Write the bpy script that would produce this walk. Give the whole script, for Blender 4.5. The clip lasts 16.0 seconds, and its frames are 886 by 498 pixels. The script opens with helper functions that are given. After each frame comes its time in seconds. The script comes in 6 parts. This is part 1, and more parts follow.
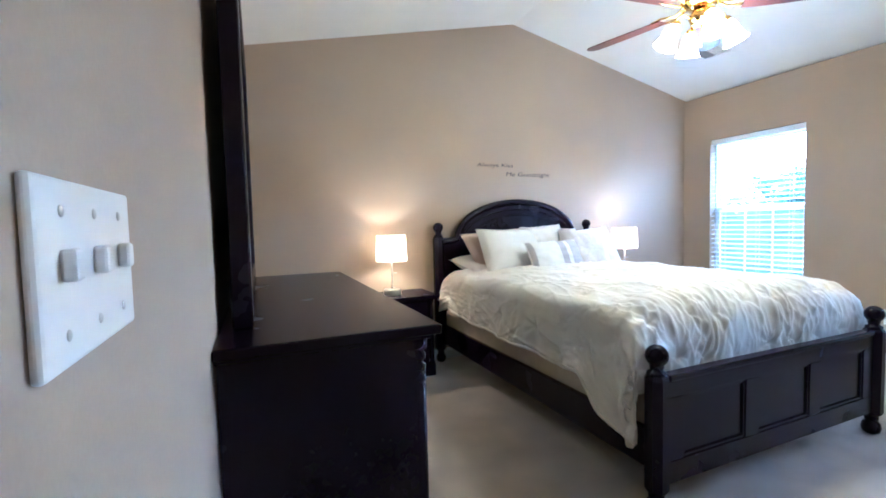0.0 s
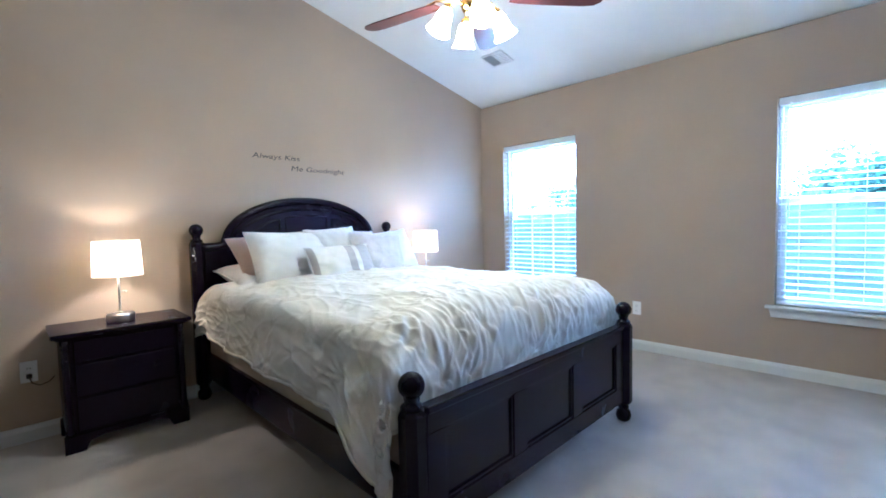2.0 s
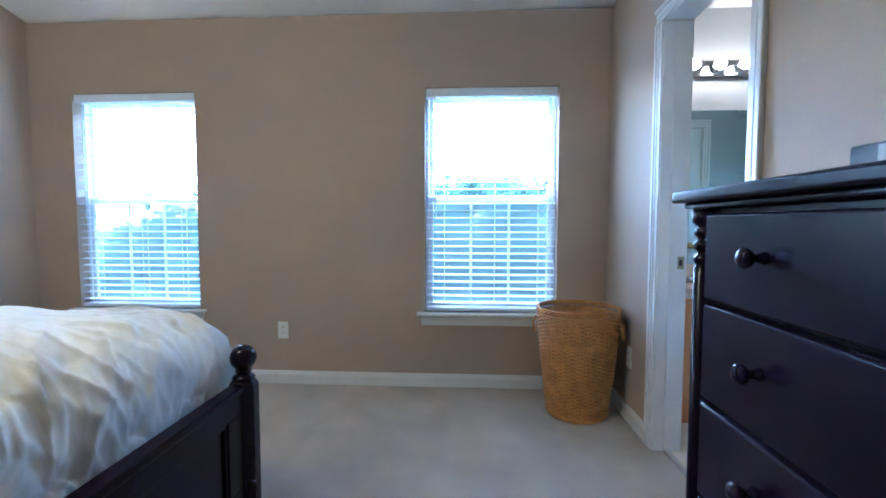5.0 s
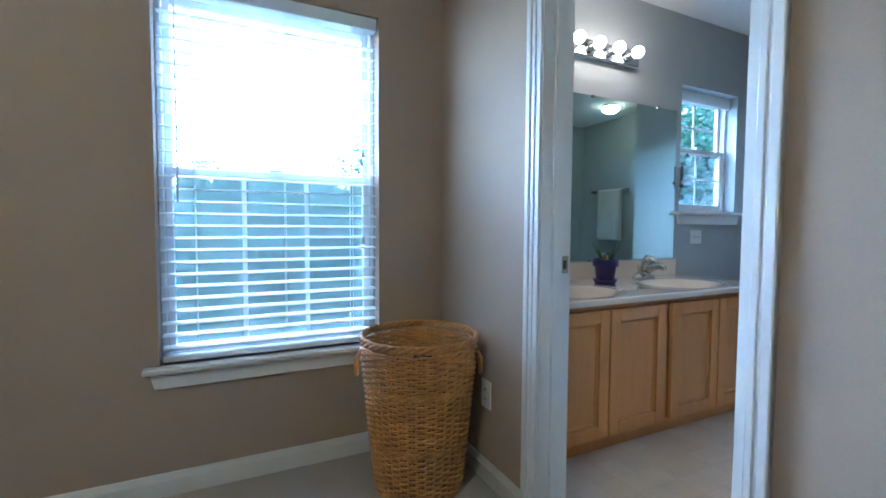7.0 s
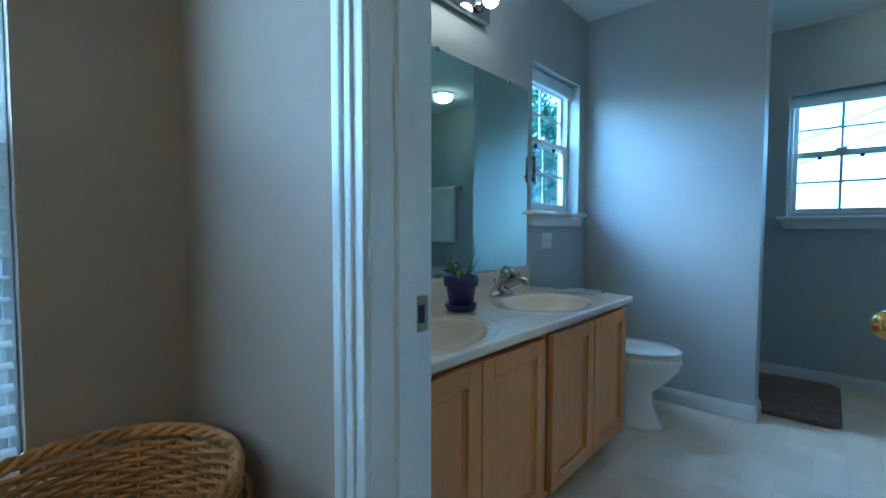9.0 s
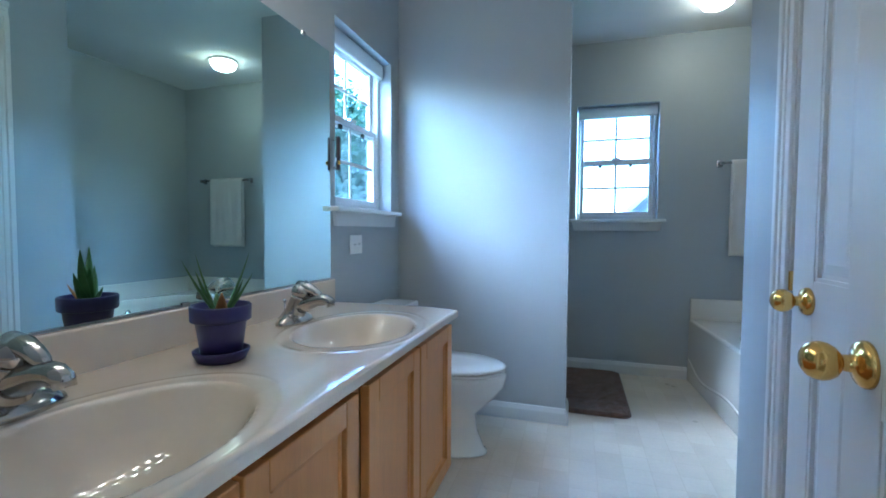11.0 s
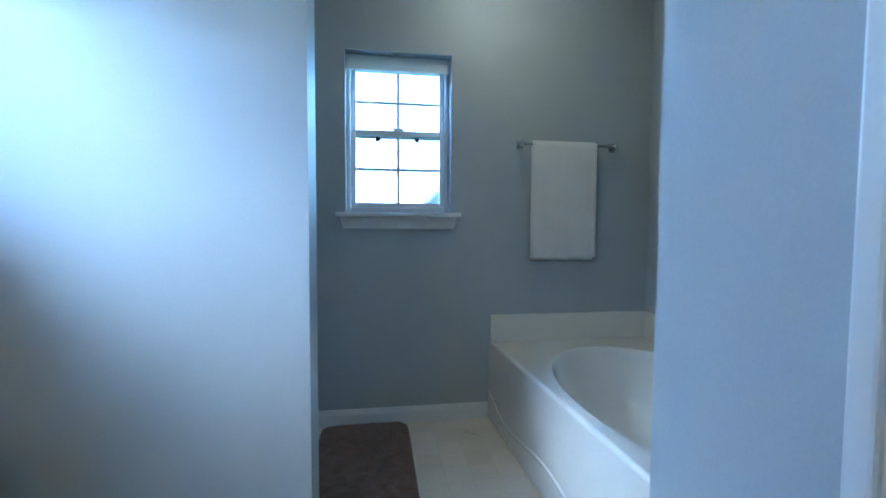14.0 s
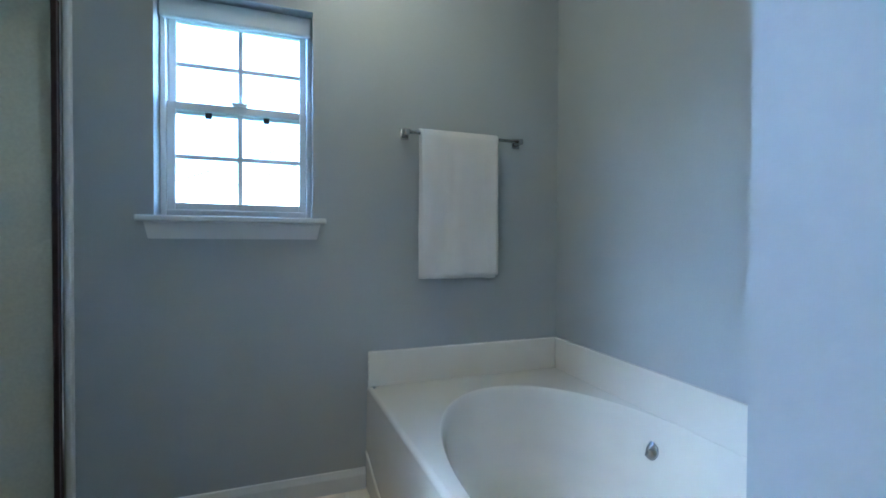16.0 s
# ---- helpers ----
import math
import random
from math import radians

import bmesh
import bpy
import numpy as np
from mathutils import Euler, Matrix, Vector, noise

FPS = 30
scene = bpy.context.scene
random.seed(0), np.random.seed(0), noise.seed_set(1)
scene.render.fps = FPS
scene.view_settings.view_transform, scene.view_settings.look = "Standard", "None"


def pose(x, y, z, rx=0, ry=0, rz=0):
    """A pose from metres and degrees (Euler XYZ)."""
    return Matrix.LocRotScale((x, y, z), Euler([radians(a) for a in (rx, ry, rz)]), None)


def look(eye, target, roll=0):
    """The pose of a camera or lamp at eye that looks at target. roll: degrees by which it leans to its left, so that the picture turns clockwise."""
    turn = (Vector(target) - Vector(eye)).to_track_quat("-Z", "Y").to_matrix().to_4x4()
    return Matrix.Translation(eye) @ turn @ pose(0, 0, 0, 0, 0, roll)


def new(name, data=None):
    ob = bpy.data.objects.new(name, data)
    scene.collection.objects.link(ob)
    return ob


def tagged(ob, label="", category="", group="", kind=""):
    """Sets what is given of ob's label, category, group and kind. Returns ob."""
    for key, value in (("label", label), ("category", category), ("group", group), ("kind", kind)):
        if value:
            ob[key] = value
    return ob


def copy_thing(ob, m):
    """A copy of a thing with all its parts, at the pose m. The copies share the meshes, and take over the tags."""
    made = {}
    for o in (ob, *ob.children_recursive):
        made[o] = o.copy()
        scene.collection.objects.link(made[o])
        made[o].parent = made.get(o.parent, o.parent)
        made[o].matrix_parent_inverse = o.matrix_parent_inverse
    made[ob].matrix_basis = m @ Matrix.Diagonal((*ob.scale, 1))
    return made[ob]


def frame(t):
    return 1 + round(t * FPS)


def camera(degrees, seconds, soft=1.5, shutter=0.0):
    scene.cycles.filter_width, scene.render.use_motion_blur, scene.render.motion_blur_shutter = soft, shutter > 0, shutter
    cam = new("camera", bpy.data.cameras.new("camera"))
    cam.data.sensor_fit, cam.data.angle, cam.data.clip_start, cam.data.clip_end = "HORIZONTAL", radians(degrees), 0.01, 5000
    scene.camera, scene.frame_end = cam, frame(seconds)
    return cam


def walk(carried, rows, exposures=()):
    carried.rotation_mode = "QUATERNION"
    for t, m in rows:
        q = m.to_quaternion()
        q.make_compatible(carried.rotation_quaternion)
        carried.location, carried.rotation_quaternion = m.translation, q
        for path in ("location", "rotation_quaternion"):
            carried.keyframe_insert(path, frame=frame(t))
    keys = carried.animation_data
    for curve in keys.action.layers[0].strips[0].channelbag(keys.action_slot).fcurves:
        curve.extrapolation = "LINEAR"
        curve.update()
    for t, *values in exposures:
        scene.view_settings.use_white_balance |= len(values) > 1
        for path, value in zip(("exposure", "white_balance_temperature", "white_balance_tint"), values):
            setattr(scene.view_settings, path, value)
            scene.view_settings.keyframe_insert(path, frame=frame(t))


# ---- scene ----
cam = camera(91.0, 16.0, soft=1.75)
PATH = [
    (0, (0.952, 1.53, 1.165), (1.731, 3.369, 1.054), -1.4),
    (0.5, (1.111, 1.593, 1.181), (2.053, 3.353, 1.064), -1.5),
    (1, (1.283, 1.654, 1.158), (2.345, 3.346, 1.054), -1.4),
    (1.5, (1.395, 1.688, 1.144), (2.613, 3.271, 1.045), -1.4),
    (2, (1.486, 1.702, 1.14), (2.884, 3.127, 1.031), -1.3),
    (2.5, (1.608, 1.733, 1.15), (3.181, 2.962, 1.033), -1.2),
    (3, (1.734, 1.776, 1.14), (3.449, 2.796, 1.019), -1.0),
    (3.5, (1.885, 1.825, 1.117), (3.701, 2.654, 0.999), -0.8),
    (4, (2.093, 1.869, 1.115), (3.982, 2.517, 0.997), -0.7),
    (4.5, (2.291, 1.935, 1.092), (4.247, 2.337, 0.984), -0.7),
    (4.7, (2.369, 1.949, 1.1), (4.345, 2.238, 0.989), -0.4),
    (6.8, (3.355, 2.043, 1.033), (5.188, 1.248, 0.935), 0.5),
    (7, (3.438, 2.002, 1.041), (5.235, 1.131, 0.943), 0.3),
    (7.5, (3.639, 1.869, 1.05), (5.362, 0.857, 0.958), -0.1),
    (8, (3.828, 1.75, 1.051), (5.426, 0.552, 0.96), 0.0),
    (8.5, (3.987, 1.623, 1.052), (5.439, 0.25, 0.955), 0.3),
    (8.7, (4.036, 1.557, 1.053), (5.444, 0.14, 0.956), 0.3),
    (10.8, (4.36, 1.093, 1.059), (5.017, -0.794, 0.981), -0.2),
    (11, (4.355, 1.023, 1.052), (4.941, -0.887, 0.969), 0.3),
    (11.5, (4.335, 0.878, 1.061), (4.779, -1.07, 0.978), 0.3),
    (12, (4.297, 0.71, 1.063), (4.587, -1.267, 0.985), 0.3),
    (12.5, (4.283, 0.552, 1.062), (4.409, -1.443, 0.986), 0.2),
    (13, (4.298, 0.343, 1.062), (4.257, -1.655, 0.988), 0.2),
    (13.5, (4.28, 0.151, 1.048), (4.097, -1.839, 0.972), 0.1),
    (14, (4.202, -0.087, 1.076), (3.901, -2.061, 0.97), 0.3),
    (14.5, (4.145, -0.262, 1.079), (3.693, -2.207, 0.969), 0.2),
    (15, (4.055, -0.4, 1.072), (3.414, -2.292, 0.974), 0.3),
    (15.5, (3.959, -0.51, 1.074), (3.261, -2.382, 0.99), 0.6),
    (16, (3.8957, -0.570, 1.049), (3.211, -2.504, 1.02), 0.26),
]
EXPOSURES = [(0.0, 5.7, 4230, 5), (2.0, 5.48, 4090, 5), (3.5, 5.08, 4060, 5), (4.5, 4.9, 4180, 5), (7.0, 4.52, 4430, 1), (8.0, 3.92, 3920, -15), (8.7, 3.93, 3870, -16), (9.5, 4.33, 4150, -6), (11.0, 4.72, 4370, -1), (12.5, 4.67, 4370, -1), (14.5, 4.72, 4400, -2), (16.0, 4.98, 4680, 0)]
walk(cam, [(t, look(eye, target, roll)) for t, eye, target, roll in PATH], EXPOSURES)

# ---- light ----
world = bpy.data.worlds.new("sky_world")
scene.world = world
world.use_nodes = True
_n = world.node_tree.nodes
_sky = _n.new("ShaderNodeTexSky")
_sky.sky_type = "NISHITA"
_sky.sun_disc = False
_sky.sun_elevation = radians(41)
_sky.sun_rotation = radians(75)
_sky.air_density, _sky.dust_density, _sky.ozone_density = 1.0, 1.0, 1.5
_n["Background"].inputs[1].default_value = 0.15
world.node_tree.links.new(_sky.outputs[0], _n["Background"].inputs[0])

sun = new("sun", bpy.data.lights.new("sun", "SUN"))
sun.data.energy, sun.data.angle, sun.data.color = 0.35, radians(50), (0.86, 0.94, 1.0)
sun.matrix_world = look((10, 2.6, 9.2), (0, 0, 0))


def glow_lamp(name, where, watts, colour, radius):
    """A real lamp's bulb."""
    ob = new(name, bpy.data.lights.new(name, "POINT"))
    ob.data.energy, ob.data.color, ob.data.shadow_soft_size = watts, colour, radius
    ob.location = where
    return ob


# ---- plan ----
XE, XW = 5.38, 0.86          # window wall, dresser wall
YN, YS = 5.00, 1.07          # headboard wall, wall with the bathroom door
RIDGE_X, RIDGE_Z, LOW = 3.165, 2.965, 2.44
BN, BS = 0.95, -2.43         # bathroom north and south faces
BW = 3.835                   # bathroom west wall
BCEIL = 2.44
PY = -1.404                  # toilet partition, north face
PX = 4.398                   # its free end
DX0, DX1, DTOP = 3.968, 4.607, 2.03   # bathroom doorway


# ---- materials ----
def material(name, colour, rough=0.6, metal=0.0, vary=0.08, size=6.0, fine=90.0, bump=0.15, fine_vary=0.05, sheen=0.0, coat=0.0,
             stretch=(1, 1, 1), specular=0.5, random=0.0, subsurface=0.0, dist=0.002, rough_vary=0.06):
    """A surface with broad blotches, fine grain and relief, at real size."""
    m = bpy.data.materials.new(name)
    m.use_nodes = True
    nt = m.node_tree
    b = nt.nodes["Principled BSDF"]
    b.inputs["Roughness"].default_value = rough
    b.inputs["Metallic"].default_value = metal
    b.inputs["Specular IOR Level"].default_value = specular
    b.inputs["Coat Weight"].default_value = coat
    b.inputs["Coat Roughness"].default_value = 0.03 if coat >= 0.8 else 0.12
    b.inputs["Sheen Weight"].default_value = sheen
    b.inputs["Subsurface Weight"].default_value = subsurface
    b.inputs["Subsurface Radius"].default_value = (0.02, 0.02, 0.02)
    co = nt.nodes.new("ShaderNodeTexCoord")
    mp = nt.nodes.new("ShaderNodeMapping")
    mp.inputs["Scale"].default_value = stretch
    nt.links.new(co.outputs["Object"], mp.inputs[0])
    big, small = nt.nodes.new("ShaderNodeTexNoise"), nt.nodes.new("ShaderNodeTexNoise")
    big.inputs["Scale"].default_value, small.inputs["Scale"].default_value = size, fine
    big.inputs["Detail"].default_value, small.inputs["Detail"].default_value = 4, 3
    for n in (big, small):
        nt.links.new(mp.outputs[0], n.inputs["Vector"])

    def factor(src, amount):
        r = nt.nodes.new("ShaderNodeMapRange")
        r.inputs["From Min"].default_value, r.inputs["From Max"].default_value = 0.3, 0.7
        r.inputs["To Min"].default_value, r.inputs["To Max"].default_value = 1 - amount, 1 + amount
        nt.links.new(src, r.inputs["Value"])
        return r.outputs["Result"]

    def times(a, c):
        r = nt.nodes.new("ShaderNodeMath")
        r.operation = "MULTIPLY"
        nt.links.new(a, r.inputs[0])
        nt.links.new(c, r.inputs[1])
        return r.outputs[0]

    f = times(factor(big.outputs["Fac"], vary), factor(small.outputs["Fac"], fine_vary))
    if random:
        info = nt.nodes.new("ShaderNodeObjectInfo")
        r = nt.nodes.new("ShaderNodeMapRange")
        r.inputs["To Min"].default_value, r.inputs["To Max"].default_value = 1 - random, 1 + random
        nt.links.new(info.outputs["Random"], r.inputs["Value"])
        f = times(f, r.outputs["Result"])
    mul = nt.nodes.new("ShaderNodeVectorMath")
    mul.operation = "SCALE"
    mul.inputs[0].default_value = colour
    nt.links.new(f, mul.inputs["Scale"])
    nt.links.new(mul.outputs[0], b.inputs["Base Color"])
    rr = nt.nodes.new("ShaderNodeMapRange")
    rr.inputs["To Min"].default_value, rr.inputs["To Max"].default_value = max(0.0, rough - rough_vary), min(1.0, rough + rough_vary)
    nt.links.new(big.outputs["Fac"], rr.inputs["Value"])
    nt.links.new(rr.outputs["Result"], b.inputs["Roughness"])
    if bump:
        bp = nt.nodes.new("ShaderNodeBump")
        bp.inputs["Strength"].default_value, bp.inputs["Distance"].default_value = bump, dist
        nt.links.new(small.outputs["Fac"], bp.inputs["Height"])
        nt.links.new(bp.outputs[0], b.inputs["Normal"])
    return m


def lit_through(m, colour, share):
    """Lets part of the light behind a thin surface shine through it."""
    nt = m.node_tree
    out, b = nt.nodes["Material Output"], nt.nodes["Principled BSDF"]
    t, mix = nt.nodes.new("ShaderNodeBsdfTranslucent"), nt.nodes.new("ShaderNodeMixShader")
    t.inputs[0].default_value = (*colour, 1)
    mix.inputs[0].default_value = share
    nt.links.new(b.outputs[0], mix.inputs[1])
    nt.links.new(t.outputs[0], mix.inputs[2])
    nt.links.new(mix.outputs[0], out.inputs[0])
    return m


def shining(name, colour, strength):
    m = bpy.data.materials.new(name)
    m.use_nodes = True
    b = m.node_tree.nodes["Principled BSDF"]
    b.inputs["Base Color"].default_value = (*[min(c, 0.9) for c in colour], 1)
    b.inputs["Emission Color"].default_value = (*colour, 1)
    b.inputs["Emission Strength"].default_value = strength
    b.inputs["Roughness"].default_value = 0.5
    return m


def plain(name, colour, rough, metal=0.0, transmission=0.0, ior=1.45):
    m = bpy.data.materials.new(name)
    m.use_nodes = True
    b = m.node_tree.nodes["Principled BSDF"]
    b.inputs["Base Color"].default_value = (*colour, 1)
    b.inputs["Roughness"].default_value, b.inputs["Metallic"].default_value = rough, metal
    b.inputs["Transmission Weight"].default_value, b.inputs["IOR"].default_value = transmission, ior
    return m


M_TAN = material("tan_wall_paint", (0.42, 0.335, 0.255), 0.75, vary=0.03, size=2.0, fine=220, bump=0.12, fine_vary=0.02, specular=0.3)
M_BATHWALL = material("blue_grey_wall_paint", (0.43, 0.455, 0.465), 0.5, vary=0.025, size=2.0, fine=220, bump=0.1, fine_vary=0.02, specular=0.4)
M_CEIL = material("white_ceiling_paint", (0.82, 0.82, 0.79), 0.9, vary=0.02, size=3.0, fine=160, bump=0.2, fine_vary=0.02, specular=0.2)
M_TRIM = material("white_gloss_trim_paint", (0.71, 0.71, 0.69), 0.35, vary=0.02, size=5, fine=120, bump=0.04, fine_vary=0.01)
M_CARPET = material("beige_cut_pile_carpet", (0.50, 0.44, 0.375), 0.95, vary=0.17, size=3.5, fine=420, bump=0.9, fine_vary=0.22, sheen=0.3, specular=0.1, dist=0.006)
M_DARK = material("espresso_stained_wood", (0.0062, 0.0030, 0.0098), 0.27, vary=0.12, size=4, fine=60, bump=0.0, fine_vary=0.08, stretch=(1, 1, 1), coat=0.0, specular=0.2, rough_vary=0.012)
M_LINEN = material("cream_white_duvet_cotton", (0.63, 0.595, 0.52), 0.75, vary=0.04, size=5, fine=300, bump=0.25, fine_vary=0.03, sheen=0.25, specular=0.2)
M_MAPLE = material("honey_maple_wood", (0.60, 0.275, 0.075), 0.4, vary=0.06, size=4, fine=30, bump=0.03, fine_vary=0.045, stretch=(8, 8, 0.7), coat=0.2)
M_MARBLE = material("glossy_cultured_marble", (0.78, 0.67, 0.54), 0.08, vary=0.025, size=6, fine=60, bump=0.0, fine_vary=0.01, coat=0.8, rough_vary=0.02)
M_PORC = material("white_porcelain", (0.82, 0.82, 0.80), 0.1, vary=0.01, size=6, fine=60, bump=0.0, fine_vary=0.0, coat=0.5)
M_TUB = material("off_white_acrylic", (0.80, 0.77, 0.70), 0.16, vary=0.02, size=4, fine=60, bump=0.0, fine_vary=0.0, coat=0.4)
M_CHROME = plain("polished_chrome", (0.50, 0.51, 0.53), 0.10, 1.0)
M_FAUCET = plain("polished_nickel", (0.47, 0.45, 0.43), 0.14, 1.0)
M_BRASS = plain("polished_brass", (0.78, 0.50, 0.14), 0.14, 1.0)
# darker, greyer and rougher than M_BRASS
M_HINGE = plain("dull_dark_brass", (0.36, 0.33, 0.22), 0.38, 1.0)
M_NICKEL = plain("brushed_nickel", (0.60, 0.58, 0.55), 0.3, 1.0)
M_MIRROR = plain("mirror_silver", (0.66, 0.81, 0.78), 0.01, 1.0)
M_GLASS = plain("clear_window_glass", (1, 1, 1), 0.0, 0.0, 1.0, 1.02)
def screen_mesh(name, colour, share):
    """A woven mesh too fine to see thread by thread: part open, part cloth."""
    m = bpy.data.materials.new(name)
    m.use_nodes = True
    nt = m.node_tree
    d, t, mix = nt.nodes.new("ShaderNodeBsdfDiffuse"), nt.nodes.new("ShaderNodeBsdfTransparent"), nt.nodes.new("ShaderNodeMixShader")
    d.inputs[0].default_value = (*colour, 1)
    mix.inputs[0].default_value = share
    nt.links.new(t.outputs[0], mix.inputs[1])
    nt.links.new(d.outputs[0], mix.inputs[2])
    nt.links.new(mix.outputs[0], nt.nodes["Material Output"].inputs[0])
    return m


M_SCREEN = screen_mesh("grey_insect_screen", (0.36, 0.43, 0.42), 0.46)
M_SCREEN_DARK = screen_mesh("charcoal_insect_screen", (0.30, 0.36, 0.38), 0.27)
M_VINYL = material("white_vinyl_window_frame", (0.78, 0.79, 0.80), 0.35, vary=0.02, size=5, fine=80, bump=0.0, fine_vary=0.0)
M_SLAT = lit_through(material("white_blind_slat", (0.80, 0.81, 0.81), 0.4, vary=0.02, size=5, fine=80, bump=0.0, fine_vary=0.0), (0.85, 0.86, 0.85), 0.27)
M_WICKER = material("honey_willow_wicker", (0.54, 0.265, 0.068), 0.45, vary=0.22, size=14, fine=120, bump=0.25, fine_vary=0.12, random=0.1)
M_TOWEL = material("white_terry_cotton", (0.80, 0.78, 0.75), 0.95, vary=0.03, size=8, fine=500, bump=0.8, fine_vary=0.06, sheen=0.4, dist=0.004)
M_PLATE = material("white_plastic_plate", (0.78, 0.77, 0.74), 0.35, vary=0.01, bump=0.0, fine_vary=0.0)


# ---- building helpers ----
def box(bm, x0, x1, y0, y1, z0, z1, bevel=0.0, seg=2):
    """A box into bm, with rounded edges if bevel is given."""
    vs = [bm.verts.new((x, y, z)) for z in (z0, z1) for y in (y0, y1) for x in (x0, x1)]
    fs = [bm.faces.new([vs[i] for i in q]) for q in ((0, 2, 3, 1), (4, 5, 7, 6), (0, 1, 5, 4), (2, 6, 7, 3), (0, 4, 6, 2), (1, 3, 7, 5))]
    if bevel:
        edges = list({e for f in fs for e in f.edges})
        bmesh.ops.bevel(bm, geom=edges, offset=bevel, segments=seg, profile=0.5, affect="EDGES")
    return vs


def tower(bm, profile, seg=24, m=None, flat=False, cap=True):
    """A turned shape: profile of (radius, height) pairs, put through the matrix m."""
    m = m or Matrix()
    rings = []
    for r, z in profile:
        rings.append([bm.verts.new(m @ Vector((r * math.cos(2 * math.pi * i / seg), r * math.sin(2 * math.pi * i / seg), z))) for i in range(seg)])
    for a, b in zip(rings, rings[1:]):
        for i in range(seg):
            f = bm.faces.new((a[i], a[(i + 1) % seg], b[(i + 1) % seg], b[i]))
            f.smooth = not flat
    if cap:
        bm.faces.new(list(reversed(rings[0])))
        bm.faces.new(rings[-1])


def tube(bm, points, radius, seg=10, closed=False):
    """A round bar along points; radius a number or one per point."""
    pts = [Vector(p) for p in points]
    n = len(pts)
    rad = radius if isinstance(radius, (list, tuple)) else [radius] * n
    rings, last = [], None
    for i, p in enumerate(pts):
        a = pts[(i - 1) % n] if closed or i else p
        b = pts[(i + 1) % n] if closed or i < n - 1 else p
        d = (b - a).normalized()
        ref = last if last is not None else (Vector((0, 0, 1)) if abs(d.z) < 0.9 else Vector((1, 0, 0)))
        u = (ref - d * ref.dot(d)).normalized()
        last = u
        v = d.cross(u)
        rings.append([bm.verts.new(p + rad[i] * (math.cos(2 * math.pi * k / seg) * u + math.sin(2 * math.pi * k / seg) * v)) for k in range(seg)])
    pairs = list(zip(rings, rings[1:])) + ([(rings[-1], rings[0])] if closed else [])
    for a, b in pairs:
        for k in range(seg):
            bm.faces.new((a[k], a[(k + 1) % seg], b[(k + 1) % seg], b[k])).smooth = True
    if not closed:
        bm.faces.new(list(reversed(rings[0])))
        bm.faces.new(rings[-1])


def prism(bm, outline, y0, y1, m=None):
    """An outline of (x, z) pairs drawn out from y0 to y1."""
    m = m or Matrix()
    a = [bm.verts.new(m @ Vector((x, y0, z))) for x, z in outline]
    b = [bm.verts.new(m @ Vector((x, y1, z))) for x, z in outline]
    n = len(outline)
    bm.faces.new(a)
    bm.faces.new(list(reversed(b)))
    for i in range(n):
        bm.faces.new((a[i], b[i], b[(i + 1) % n], a[(i + 1) % n]))


def ball(bm, centre, r, squash=(1, 1, 1), seg=20):
    m = Matrix.Translation(centre) @ Matrix.Diagonal((*squash, 1))
    tower(bm, [(max(r * math.sin(math.pi * k / 12), 1e-4), -r * math.cos(math.pi * k / 12)) for k in range(13)], seg, m)


def part(name, bm, mat, parent=None, label="", smooth=False):
    """Links bm as one mesh object under a thing or a part."""
    bmesh.ops.recalc_face_normals(bm, faces=bm.faces)
    me = bpy.data.meshes.new(name)
    bm.to_mesh(me)
    bm.free()
    if smooth:
        me.polygons.foreach_set("use_smooth", [True] * len(me.polygons))
    me.materials.append(mat)
    ob = new(name, me)
    if parent is not None:
        ob.parent = parent
    if label:
        ob["label"] = label
    return ob


def thing(name, label, category, m=None, group="", kind=""):
    """An Empty at the thing's base, under which its parts go."""
    ob = new(name)
    ob.empty_display_size = 0.05
    ob.matrix_world = m or Matrix()
    return tagged(ob, label, category, group, kind)


def structure(name, bm, mat, label, category):
    return tagged(part(name, bm, mat), label, category, kind="structure")


def cells(bm, axis, a0, a1, p0, p1, z0, z1, holes):
    """A wall from p0 to p1 along its length with rectangular holes; a0 to a1 is its thickness, across axis."""
    ps = sorted({p0, p1, *[h[0] for h in holes], *[h[1] for h in holes]})
    zs = sorted({z0, z1, *[h[2] for h in holes], *[h[3] for h in holes]})
    for pa, pb in zip(ps, ps[1:]):
        run = None
        for za, zb in zip(zs, zs[1:]):
            mid = ((pa + pb) / 2, (za + zb) / 2)
            solid = not any(h[0] < mid[0] < h[1] and h[2] < mid[1] < h[3] for h in holes)
            if solid:
                run = (run[0], zb) if run else (za, zb)
            if run and (not solid or zb == z1):
                if axis == "x":
                    box(bm, a0, a1, pa, pb, *run)
                else:
                    box(bm, pa, pb, a0, a1, *run)
                run = None


# ---- shell ----
WIN1, WIN2 = (3.82, 4.69), (1.39, 2.26)
WZ0, WZ1 = 0.508, 1.985
BWIN = (-1.292, -0.688, 1.157, 1.992)
SWIN = (3.803, 4.362, 1.145, 1.985)

